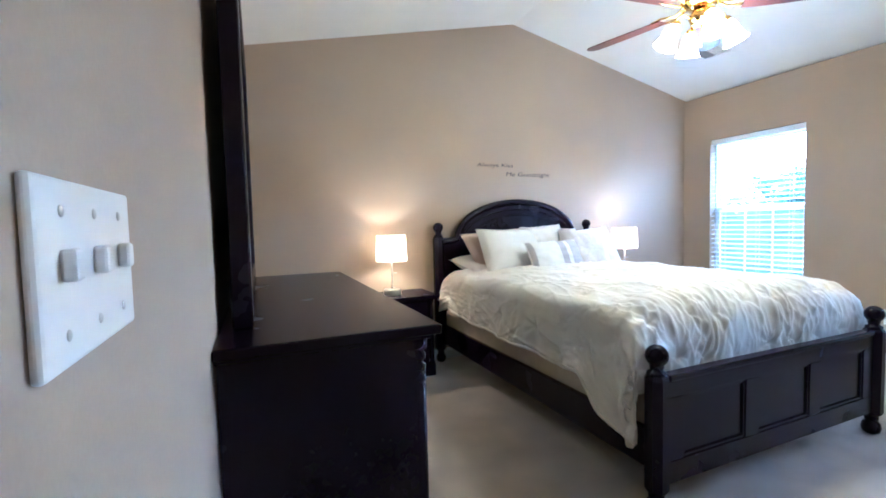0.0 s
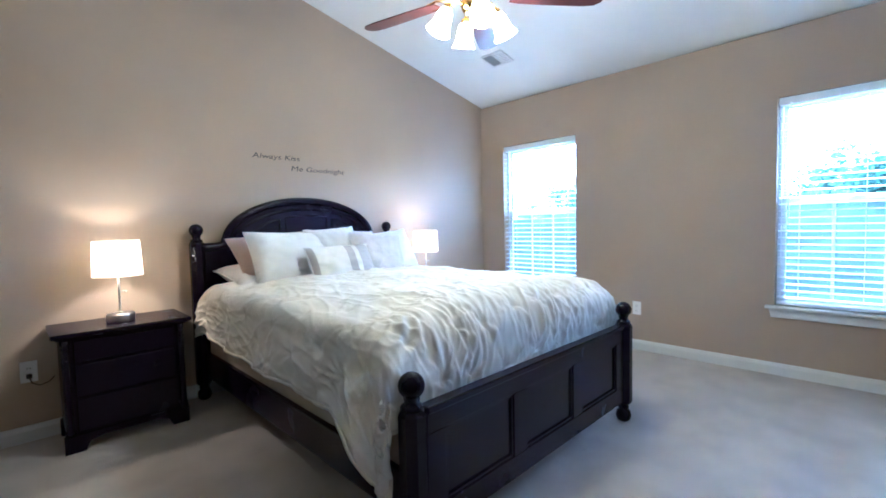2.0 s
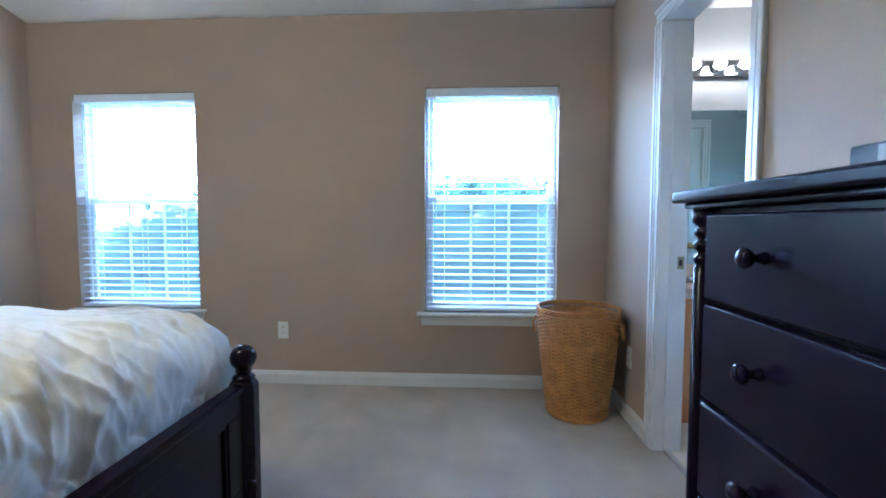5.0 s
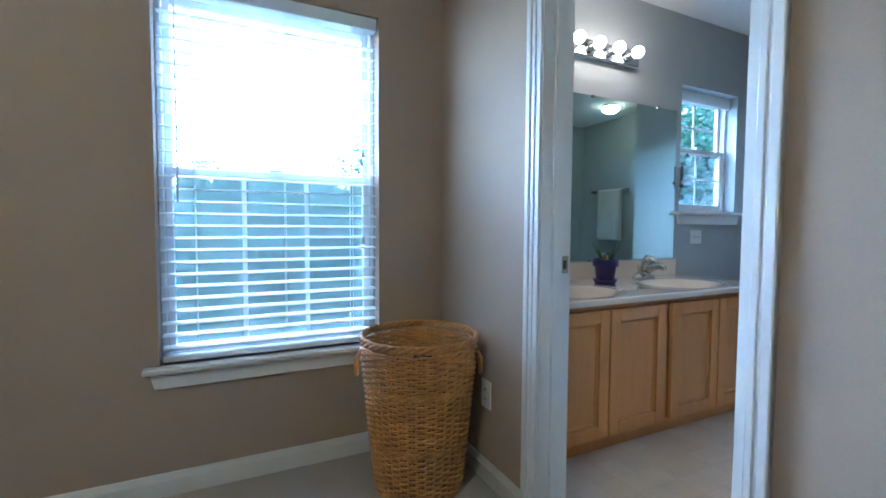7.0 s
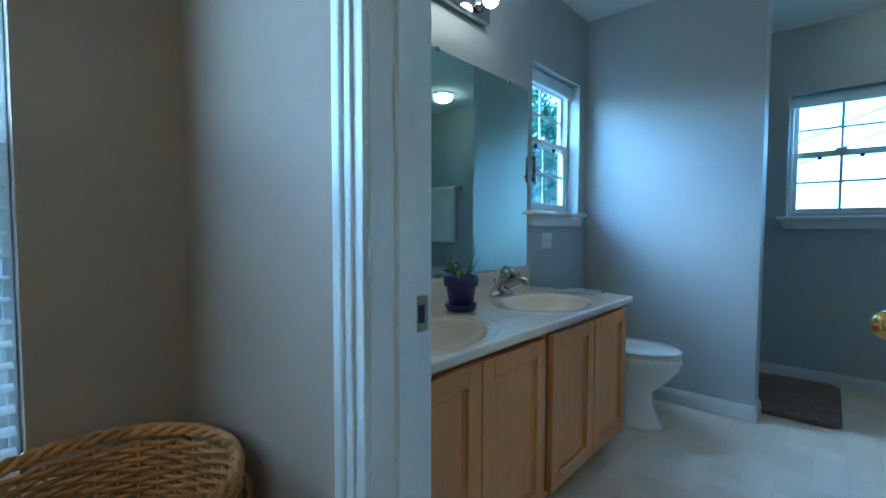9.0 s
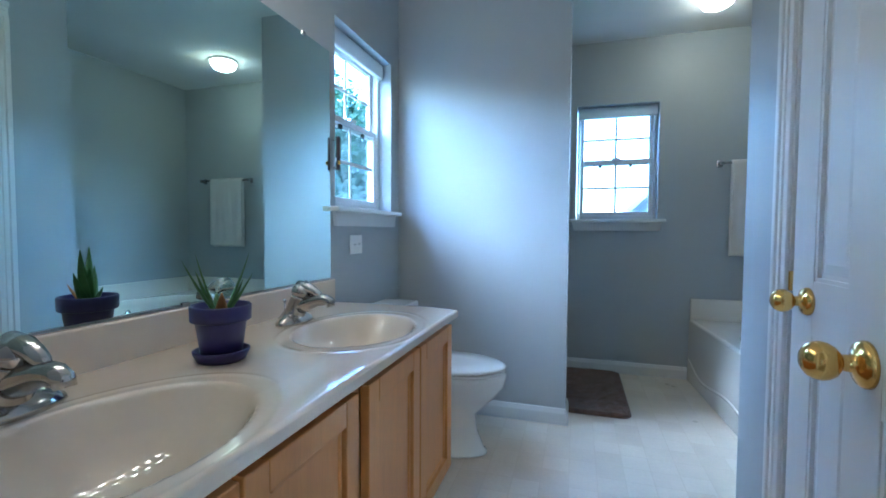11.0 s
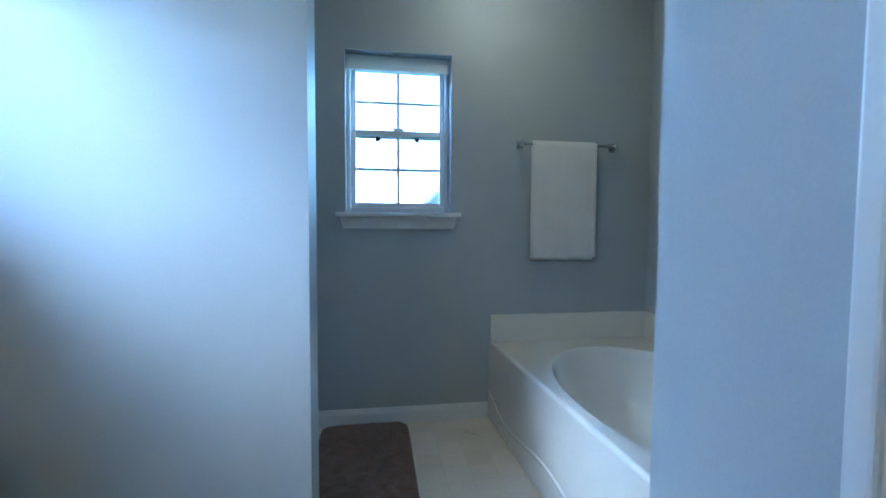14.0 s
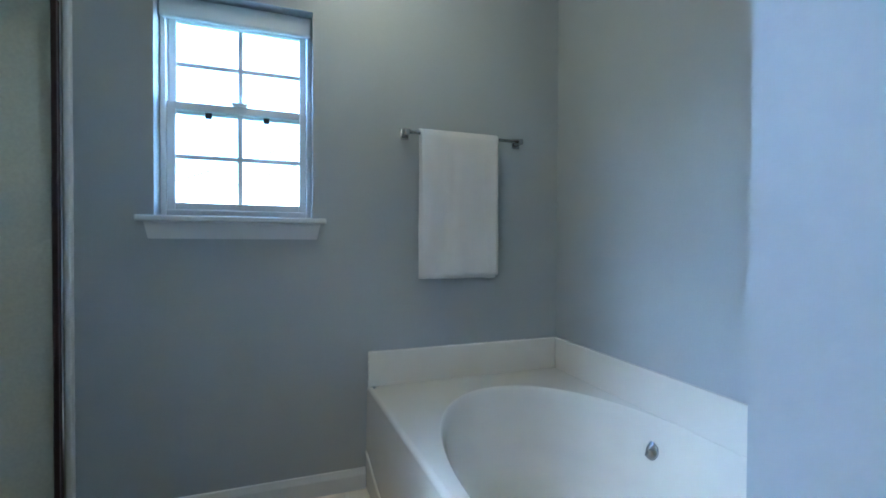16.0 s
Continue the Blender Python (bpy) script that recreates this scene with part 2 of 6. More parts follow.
bm = bmesh.new(); cells(bm, "x", XE, XE + 0.15, YS - 0.06, YN + 0.12, -0.1, LOW + 0.02, [(*WIN1, WZ0, WZ1), (*WIN2, WZ0, WZ1)])
structure("wall_east", bm, M_TAN, "tan painted bedroom wall with two window openings", "wall")
bm = bmesh.new(); prism(bm, [(XW - 0.12, -0.1), (XE + 0.15, -0.1), (XE + 0.15, LOW), (RIDGE_X, RIDGE_Z + 0.02), (XW - 0.12, LOW)], YN, YN + 0.12)
structure("wall_north", bm, M_TAN, "tan painted gable wall behind the bed", "wall")
bm = bmesh.new(); box(bm, XW - 0.12, XW, YS - 0.06, YN, -0.1, LOW + 0.02)
structure("wall_west", bm, M_TAN, "tan painted wall beside the dresser", "wall")
bm = bmesh.new(); cells(bm, "y", YS - 0.06, YS, XW, XE, -0.1, LOW, [(DX0 - 0.02, DX1 + 0.02, -0.1, DTOP + 0.02)])
prism(bm, [(XW, LOW), (XE, LOW), (RIDGE_X, RIDGE_Z + 0.02)], YS - 0.06, YS)
structure("wall_south", bm, M_TAN, "tan painted wall with the bathroom doorway", "wall")
bm = bmesh.new()
for xa, xb in ((XW - 0.12, RIDGE_X), (RIDGE_X, XE + 0.15)):
    zs = {XW - 0.12: LOW, RIDGE_X: RIDGE_Z, XE + 0.15: LOW}
    prism(bm, [(xa, zs[xa]), (xb, zs[xb]), (xb, zs[xb] + 0.12), (xa, zs[xa] + 0.12)], YS - 0.06, YN + 0.12)
structure("ceiling", bm, M_CEIL, "white vaulted bedroom ceiling", "ceiling")
bm = bmesh.new(); box(bm, XW - 0.1, XE + 0.1, YS - 0.06, YN + 0.1, -0.12, 0)
structure("floor", bm, M_CARPET, "beige cut-pile bedroom carpet", "carpet")

# bathroom
bm = bmesh.new(); cells(bm, "x", XE, XE + 0.15, BS - 0.15, YS - 0.06, -0.1, BCEIL + 0.02, [BWIN])
structure("wall_bath_east", bm, M_BATHWALL, "blue-grey painted bathroom wall with a window", "wall")
bm = bmesh.new(); cells(bm, "y", BN, YS - 0.06, 2.515, XE, -0.1, BCEIL + 0.02, [(DX0 - 0.02, DX1 + 0.02, -0.1, DTOP + 0.02)])
structure("wall_bath_north", bm, M_BATHWALL, "blue-grey painted bathroom wall with the doorway", "wall")
bm = bmesh.new(); cells(bm, "y", BS - 0.15, BS, 2.515, XE, -0.1, BCEIL + 0.02, [SWIN])
structure("wall_bath_south", bm, M_BATHWALL, "blue-grey painted bathroom wall with a small window", "wall")
LIN = (-0.288, 0.322)
bm = bmesh.new(); cells(bm, "x", BW - 0.12, BW, -0.613, BN, -0.1, BCEIL + 0.02, [(LIN[0] - 0.015, LIN[1] + 0.015, -0.1, DTOP + 0.015)])
structure("wall_bath_west", bm, M_BATHWALL, "blue-grey painted bathroom wall with the closet door", "wall")
bm = bmesh.new(); box(bm, 2.635, BW - 0.12, -0.628, -0.48, -0.1, BCEIL + 0.02)
structure("wall_tub_north", bm, M_BATHWALL, "blue-grey painted wall at the tub's end", "wall")
bm = bmesh.new(); box(bm, 2.515, 2.635, BS, -0.48, -0.1, BCEIL + 0.02)
structure("wall_tub_west", bm, M_BATHWALL, "blue-grey painted wall behind the tub", "wall")
bm = bmesh.new(); box(bm, PX, XE, PY - 0.165, PY, -0.1, BCEIL + 0.02)
structure("wall_partition", bm, M_BATHWALL, "blue-grey partition between toilet and shower", "wall")
bm = bmesh.new(); box(bm, 2.515, XE + 0.15, BS - 0.15, YS - 0.06, BCEIL, BCEIL + 0.1)
structure("ceiling_bath", bm, M_CEIL, "white flat bathroom ceiling", "ceiling")


def vinyl_floor():
    """Pale sheet vinyl printed with small square tiles of slightly different tone."""
    m = material("pale_vinyl_tile", (0.80, 0.72, 0.60), 0.3, vary=0.05, size=5, fine=70, bump=0.02, fine_vary=0.03)
    nt = m.node_tree
    co, br = nt.nodes.new("ShaderNodeTexCoord"), nt.nodes.new("ShaderNodeTexBrick")
    br.offset = 0.0
    for key, v in (("Scale", 1.0), ("Brick Width", 0.115), ("Row Height", 0.115), ("Mortar Size", 0.0018), ("Bias", -0.2)):
        br.inputs[key].default_value = v
    br.inputs["Color1"].default_value, br.inputs["Color2"].default_value = (1, 1, 1, 1), (0.90, 0.88, 0.84, 1)
    br.inputs["Mortar"].default_value = (0.9, 0.88, 0.85, 1)
    nt.links.new(co.outputs["Object"], br.inputs["Vector"])
    b = nt.nodes["Principled BSDF"]
    old = b.inputs["Base Color"].links[0].from_socket
    mul = nt.nodes.new("ShaderNodeVectorMath")
    mul.operation = "MULTIPLY"
    nt.links.new(old, mul.inputs[0])
    nt.links.new(br.outputs["Color"], mul.inputs[1])
    nt.links.new(mul.outputs[0], b.inputs["Base Color"])
    return m


def shade_cloth(name, colour):
    m = bpy.data.materials.new(name)
    m.use_nodes = True
    nt = m.node_tree
    out = nt.nodes["Material Output"]
    d, t, mix = nt.nodes.new("ShaderNodeBsdfDiffuse"), nt.nodes.new("ShaderNodeBsdfTranslucent"), nt.nodes.new("ShaderNodeMixShader")
    d.inputs[0].default_value = t.inputs[0].default_value = (*colour, 1)
    mix.inputs[0].default_value = 0.6
    nt.links.new(d.outputs[0], mix.inputs[1])
    nt.links.new(t.outputs[0], mix.inputs[2])
    nt.links.new(mix.outputs[0], out.inputs[0])
    return m


M_VINYLFLOOR = vinyl_floor()
M_SHADE = shade_cloth("white_linen_lampshade", (0.85, 0.80, 0.72))
M_BULB = shining("glowing_globe_bulb", (1.0, 0.70, 0.46), 1.7)
M_TULIP = shining("glowing_frosted_glass_shade", (1.0, 0.80, 0.52), 1.6)
M_DOME = shining("glowing_opal_glass_dome", (1.0, 0.80, 0.52), 1.1)
M_BLADE = material("cherry_fan_blade_wood", (0.075, 0.020, 0.016), 0.35, vary=0.2, size=5, fine=40, bump=0.03, stretch=(1, 6, 1), coat=0.2)
M_PINK = material("dusty_beige_pillowcase", (0.52, 0.40, 0.34), 0.85, vary=0.05, fine=300, bump=0.2, sheen=0.2)
M_WHITE = material("white_pillowcase_cotton", (0.61, 0.595, 0.56), 0.85, vary=0.04, fine=300, bump=0.25, sheen=0.2)
M_GREYSHAM = material("pale_grey_textured_pillow", (0.52, 0.50, 0.50), 0.9, vary=0.06, size=18, fine=160, bump=0.7, sheen=0.2, dist=0.006)
M_STRIPE = material("grey_pillow_stripe", (0.36, 0.34, 0.34), 0.9, vary=0.05, fine=300, bump=0.3)
M_BOXSPRING = material("beige_quilted_box_spring", (0.42, 0.34, 0.26), 0.85, vary=0.08, size=12, fine=200, bump=0.3)
M_BLUEPOT = material("cobalt_glazed_clay", (0.028, 0.022, 0.13), 0.4, vary=0.12, size=12, fine=120, bump=0.05, coat=0.2)
M_ALOE = material("aloe_leaf_green", (0.10, 0.19, 0.055), 0.45, vary=0.25, size=14, fine=120, bump=0.1)
M_DRYLEAF = material("dry_orange_leaf", (0.45, 0.20, 0.05), 0.7, vary=0.2)
M_SOIL = material("potting_soil", (0.03, 0.022, 0.015), 0.95, vary=0.3, fine=140, bump=0.8, dist=0.01)
M_RUG = material("brown_shag_bath_rug", (0.19, 0.10, 0.072), 0.95, vary=0.42, size=26, fine=260, bump=1.0, fine_vary=0.35, sheen=0.4, dist=0.012)
M_BLACK = material("black_plastic", (0.015, 0.015, 0.017), 0.4, vary=0.05, bump=0.0)
M_GASKET = material("dark_bronze_gasket", (0.045, 0.022, 0.024), 0.4, vary=0.1, bump=0.0)
M_SURROUND = material("cream_fibreglass_surround", (0.62, 0.60, 0.50), 0.25, vary=0.02, bump=0.0)
M_NAVY = material("navy_cotton_cloth", (0.02, 0.022, 0.06), 0.9, vary=0.2, fine=200, bump=0.4)
M_LETTER = material("black_vinyl_lettering", (0.05, 0.045, 0.045), 0.5, vary=0.05, bump=0.0)
M_GRILLE = material("grey_register_enamel", (0.33, 0.34, 0.36), 0.5, vary=0.03, bump=0.0)
M_LEAF = lit_through(material("tree_leaf_green", (0.050, 0.085, 0.050), 0.6, vary=0.3, size=0.6, fine=30, bump=0.0, fine_vary=0.15), (0.06, 0.11, 0.05), 0.35)
# tree leaf with the bedroom windows' washed-out glare put into its colour
M_GLARELEAF = lit_through(material("glare_lightened_leaf", (0.12, 0.17, 0.115), 0.6, vary=0.35, size=0.6, fine=30, bump=0.0, fine_vary=0.15), (0.13, 0.19, 0.12), 0.35)
M_BARK = material("grey_brown_bark", (0.10, 0.075, 0.055), 0.9, vary=0.25, size=4, fine=40, bump=0.8, stretch=(1, 1, 0.3), dist=0.02)
M_GRASS = material("lawn_grass", (0.075, 0.115, 0.035), 0.95, vary=0.25, size=0.4, fine=40, bump=0.3, fine_vary=0.25, dist=0.03)
M_SIDING = material("grey_lap_siding", (0.17, 0.175, 0.18), 0.7, vary=0.04, size=1, fine=30, bump=0.0)
M_SHINGLE = material("grey_asphalt_shingle", (0.13, 0.13, 0.135), 0.9, vary=0.15, size=3, fine=40, bump=0.5, dist=0.01)

bm = bmesh.new(); box(bm, 2.515, XE, BS, YS - 0.06, -0.12, 0)
structure("floor_bath", bm, M_VINYLFLOOR, "pale beige vinyl floor printed with small tiles", "floor")
bm = bmesh.new(); box(bm, DX0, DX1, YS - 0.075, YS - 0.045, -0.02, 0.012, 0.008)
structure("trim_threshold", bm, M_NICKEL, "metal carpet strip in the doorway", "threshold")


# ---- baseboards ----
def baseboard(name, x0, y0, x1, y1, side):
    """A moulded skirting from one point to the other; side is the way into the room."""
    a, b = Vector((x0, y0, 0)), Vector((x1, y1, 0))
    n = Vector((*side, 0))
    bm = bmesh.new()
    prof = [(0.0, 0.0), (0.015, 0.0), (0.015, 0.062), (0.010, 0.074), (0.006, 0.085), (0.0, 0.088)]
    ra = [bm.verts.new(a + n * p + Vector((0, 0, z))) for p, z in prof]
    rb = [bm.verts.new(b + n * p + Vector((0, 0, z))) for p, z in prof]
    for i in range(len(prof)):
        j = (i + 1) % len(prof)
        bm.faces.new((ra[i], rb[i], rb[j], ra[j]))
    bm.faces.new(ra)
    bm.faces.new(list(reversed(rb)))
    return structure(name, bm, M_TRIM, "white painted moulded baseboard", "baseboard")


for k, (x0, y0, x1, y1, s) in enumerate([
        (XE, YS, XE, YN, (-1, 0)), (XW, YN, XE, YN, (0, -1)), (XW, YS, XW, YN, (1, 0)), (XW, YS, DX0 - 0.08, YS, (0, 1)), (DX1 + 0.08, YS, XE, YS, (0, 1)),
        (XE, PY, XE, -0.63, (-1, 0)), (PX, PY, XE, PY, (0, 1)), (PX, PY - 0.165, PX, PY + 0.015, (-1, 0)), (3.587, BS, 4.598, BS, (0, 1)),
        (BW, -0.613, BW, LIN[0] - 0.08, (1, 0)), (BW, LIN[1] + 0.08, BW, BN, (1, 0)), (3.59, -0.628, BW - 0.12, -0.628, (0, -1))]):
    baseboard("baseboard_%d" % (k + 1), x0, y0, x1, y1, s)


# ---- windows ----
def window_unit(name, label, w, h, m, cols, rows, blind):
    """A double-hung vinyl window seen from inside: local x across, z up from the sill, y outwards."""
    t = thing(name, label, "window", m, kind="structure")
    d0, d1 = 0.075, 0.135
    bm = bmesh.new()
    for a in ((0.002, 0.022, d0, d1, 0.002, h - 0.002), (w - 0.022, w - 0.002, d0, d1, 0.002, h - 0.002), (0.022, w - 0.022, d0, d1, 0.002, 0.030), (0.022, w - 0.022, d0, d1, h - 0.04, h - 0.002)):
        box(bm, *a, 0.004)
    part("window_frame", bm, M_VINYL, t)
    half = h / 2 + 0.01
    for z0, z1, y in ((0.023, half + 0.02, d0 + 0.008), (half - 0.02, h - 0.041, d0 + 0.034)):
        sash = bmesh.new()
        s = 0.028
        for a in ((0.023, 0.023 + s, z0, z1), (w - 0.023 - s, w - 0.023, z0, z1), (0.023 + s, w - 0.023 - s, z0, z0 + s + 0.006), (0.023 + s, w - 0.023 - s, z1 - s - 0.004, z1)):
            box(sash, a[0], a[1], y, y + 0.024, a[2], a[3], 0.004)
        so = part("sash", sash, M_VINYL, t)
        gx0, gx1, gz0, gz1 = 0.023 + s, w - 0.023 - s, z0 + s + 0.006, z1 - s - 0.004
        for i in range(1, cols if not blind or z0 < 0.1 else 1):
            b = bmesh.new(); x = gx0 + (gx1 - gx0) * i / cols
            box(b, x - 0.009, x + 0.009, y + 0.008, y + 0.016, gz0, gz1, 0.002)
            part("muntin", b, M_VINYL, so)
        for i in range(1, rows):
            b = bmesh.new(); z = gz0 + (gz1 - gz0) * i / rows
            box(b, gx0, gx1, y + 0.0085, y + 0.0155, z - 0.009, z + 0.009, 0.002)
            part("muntin", b, M_VINYL, so)
        b = bmesh.new(); box(b, gx0 - 0.004, gx1 + 0.004, y + 0.0105, y + 0.0135, gz0 - 0.004, gz1 + 0.004)
        pane = part("pane", b, M_GLASS, so)
        pane.visible_shadow = False
    b = bmesh.new(); box(b, 0.024, w - 0.024, d0 + 0.0545, d0 + 0.0555, 0.024, half)
    part("insect_screen", b, M_SCREEN if blind else M_SCREEN_DARK, t, "fine grey insect screen outside the lower sash")
    b = bmesh.new(); box(b, w / 2 - 0.03, w / 2 + 0.03, d0 - 0.004, d0 + 0.018, half + 0.02, half + 0.034, 0.004)
    part("sash_lock", b, M_VINYL, t)
    if not blind:
        for x in (0.3 * w, 0.68 * w):
            b = bmesh.new(); box(b, x - 0.012, x + 0.012, d0 - 0.002, d0 + 0.012, half - 0.042, half - 0.018, 0.003)
            part("latch", b, M_BLACK, t, "small black sash latch")
        b = bmesh.new(); box(b, 0.004, w - 0.004, 0.045, 0.073, h - 0.085, h - 0.003, 0.01)
        part("roller_blind", b, M_SLAT, t, "white blind drawn up under the lintel")
    b = bmesh.new(); box(b, -0.05, w + 0.05, -0.05, -0.001, -0.022, 0.0, 0.006); box(b, 0.001, w - 0.001, -0.001, 0.074, -0.02, 0.0)
    part("window_sill", b, M_TRIM, t)
    b = bmesh.new()
    prism(b, [(-0.03, -0.022), (w + 0.03, -0.022), (w + 0.015, -0.085), (-0.015, -0.085)], -0.018, -0.001)
    part("apron", b, M_TRIM, t)
    return t


def venetian_blind(m, w, h):
    """Open two-inch slats on cords, with head rail, bottom rail, wand and tassels."""
    t = thing("venetian_blind", "white two-inch slat blind lowered with the slats open", "blind", m, group="bedroom window blinds")
    b = bmesh.new(); box(b, 0.008, w - 0.008, 0.006, 0.060, h - 0.058, h - 0.004, 0.004)
    part("head_rail", b, M_SLAT, t)
    b = bmesh.new(); box(b, 0.010, w - 0.010, 0.008, 0.058, 0.006, 0.030, 0.006)
    part("bottom_rail", b, M_SLAT, t)
    b = bmesh.new()
    prof = [(-0.025 + 0.05 * i / 6, 0.0035 * (1 - (2 * i / 6 - 1) ** 2)) for i in range(7)]
    tilt = radians(6)
    up = [(y * math.cos(tilt) - z * math.sin(tilt), y * math.sin(tilt) + z * math.cos(tilt)) for y, z in prof]
    ring = [(y, z + 0.0028) for y, z in up] + [(y, z) for y, z in reversed(up)]
    ra = [b.verts.new((0.012, y, z)) for y, z in ring]
    rb = [b.verts.new((w - 0.012, y, z)) for y, z in ring]
    for i in range(len(ring)):
        j = (i + 1) % len(ring)
        b.faces.new((ra[i], rb[i], rb[j], ra[j]))
    b.faces.new(ra); b.faces.new(list(reversed(rb)))
    first = part("slat", b, M_SLAT, t)
    n = int((h - 0.10) / 0.0475)
    first.location = (0, 0.033, 0.058)
    for i in range(1, n):
        o = first.copy()
        scene.collection.objects.link(o)
        o.location = (0, 0.033, 0.058 + 0.0475 * i)
    for x in (0.13, w / 2 + 0.03, w - 0.12):
        for y in (0.007, 0.059):
            b = bmesh.new(); tube(b, [(x, y, 0.04), (x, y, h - 0.03)], 0.0012, 5)
            part("ladder_cord", b, M_SLAT, t)
    b = bmesh.new(); tube(b, [(0.075, -0.004, h - 0.05), (0.075, -0.006, h - 0.85)], 0.004, 6)
    part("tilt_wand", b, M_SLAT, t)
    for z, x in ((h - 0.63, w - 0.075), (h - 0.67, w - 0.083), (h - 1.02, w - 0.075)):
        b = bmesh.new(); tube(b, [(x, 0.0, h - 0.05), (x, -0.003, z + 0.03)], 0.001, 4)
        part("pull_cord", b, M_SLAT, t)
        b = bmesh.new(); tower(b, [(0.003, 0.034), (0.006, 0.02), (0.0085, 0.0)][::-1], 10, Matrix.Translation((x, -0.003, z)))
        part("tassel", b, M_GRILLE, t, "small grey cord tassel")
    return t


EAST = Matrix.Rotation(radians(-90), 4, "Z")      # local x to -y, local y to +x
for k, (y0, y1) in enumerate((WIN1, WIN2)):
    at = Matrix.Translation((XE, y1, WZ0)) @ EAST
    window_unit("window_%d" % (k + 1), "white double-hung bedroom window behind a slat blind", y1 - y0, WZ1 - WZ0, at, 3, 1, True)
    venetian_blind(at, y1 - y0, WZ1 - WZ0)
window_unit("window_3", "small white double-hung window beside the mirror", BWIN[1] - BWIN[0], BWIN[3] - BWIN[2], Matrix.Translation((XE, BWIN[1], BWIN[2])) @ EAST, 2, 2, False)
window_unit("window_4", "small white double-hung window over the bath mat", SWIN[1] - SWIN[0], SWIN[3] - SWIN[2], Matrix.Translation((SWIN[1], BS, SWIN[2])) @ Matrix.Rotation(radians(180), 4, "Z"), 2, 2, False)


# ---- doors ----
def casing(name, m, w, h, label):
    """Stepped moulding round an opening: local x across, z up, y out of the wall."""
    t = thing(name, label, "door casing", m, kind="structure")
    for a, b_ in ((-0.072, -0.004), (w + 0.004, w + 0.072)):
        bm = bmesh.new()
        box(bm, a, b_, 0.001, 0.012, 0, h + 0.004, 0.002)
        lo = a
        box(bm, lo + (0.0 if a < 0 else 0.045), lo + (0.023 if a < 0 else 0.068), 0.003, 0.020, 0, h + 0.004, 0.004)
        box(bm, lo + (0.030 if a < 0 else 0.022), lo + (0.046 if a < 0 else 0.038), 0.002, 0.017, 0, h + 0.004, 0.003)
        part("side_casing", bm, M_TRIM, t)
    bm = bmesh.new()
    box(bm, -0.072, w + 0.072, 0.001, 0.012, h + 0.005, h + 0.072, 0.002)
    box(bm, -0.074, w + 0.074, 0.003, 0.020, h + 0.049, h + 0.074, 0.004)
    box(bm, -0.060, w + 0.060, 0.002, 0.017, h + 0.027, h + 0.043, 0.003)
    part("head_casing", bm, M_TRIM, t)
    return t


def door_knob(parent, m):
    """A round knob on its rose, pointing along local z."""
    b = bmesh.new()
    tower(b, [(0.033, 0.0), (0.033, 0.004), (0.029, 0.010), (0.018, 0.014), (0.012, 0.018), (0.0115, 0.030), (0.014, 0.034)], 28, m)
    part("rose", b, M_BRASS, parent, "polished brass rose")
    b = bmesh.new()
    tower(b, [(0.0115, 0.029), (0.015, 0.031), (0.0215, 0.036), (0.0262, 0.044), (0.0277, 0.052), (0.0262, 0.060), (0.0215, 0.068), (0.013, 0.0735), (0.001, 0.0752)], 28, m)
    part("door_handle", b, M_BRASS, parent, "polished brass door knob")


def panel_door(name, label, w, h, m, knob_x, faces=(1, -1), knob_z=0.862):
    """A six-panel door: local x from the hinge, z up, its face to +y."""
    t = thing(name, label, "door", m, kind="structure")
    st, mid = 0.10, 0.085
    c0, c1 = (w - mid) / 2, (w + mid) / 2
    rails = [(0.0, 0.23), (0.80, 0.93), (1.585, 1.685), (h - 0.115, h)]
    for a, b_ in ((0, st), (w - st, w)):
        bm = bmesh.new(); box(bm, a, b_, -0.0175, 0.0175, 0, h, 0.0015)
        part("stile", bm, M_TRIM, t)
    for z0, z1 in rails:
        bm = bmesh.new(); box(bm, st, w - st, -0.0175, 0.0175, z0, z1)
        part("rail", bm, M_TRIM, t)
    for (_, z0), (z1, _) in zip(rails, rails[1:]):
        bm = bmesh.new(); box(bm, c0, c1, -0.0175, 0.0175, z0, z1)
        part("mullion", bm, M_TRIM, t)
        for a, b_ in ((st, c0), (c1, w - st)):
            bm = bmesh.new()
            box(bm, a, b_, -0.006, 0.006, z0, z1)
            for s in (1, -1):
                lo = [bm.verts.new((x, s * 0.0062, z)) for x, z in ((a + 0.018, z0 + 0.018), (b_ - 0.018, z0 + 0.018), (b_ - 0.018, z1 - 0.018), (a + 0.018, z1 - 0.018))]
                hi = [bm.verts.new((x, s * 0.0145, z)) for x, z in ((a + 0.042, z0 + 0.042), (b_ - 0.042, z0 + 0.042), (b_ - 0.042, z1 - 0.042), (a + 0.042, z1 - 0.042))]
                bm.faces.new(hi)
                for i in range(4):
                    bm.faces.new((lo[i], lo[(i + 1) % 4], hi[(i + 1) % 4], hi[i]))
                for p, q, r, u in ((a, z0, b_, z0 + 0.009), (a, z1 - 0.009, b_, z1)):
                    prism(bm, [(p, q), (r, q), (r, u), (p, u)], s * 0.0061, s * 0.0150)
                for p, q in ((a, a + 0.009), (b_ - 0.009, b_)):
                    prism(bm, [(p, z0 + 0.009), (q, z0 + 0.009), (q, z1 - 0.009), (p, z1 - 0.009)], s * 0.0061, s * 0.0150)
            part("panel", bm, M_TRIM, t)
    for s in faces:
        door_knob(t, Matrix.Translation((knob_x, s * 0.0175, knob_z)) @ Matrix.Rotation(radians(-90 * s), 4, "X"))
    return t


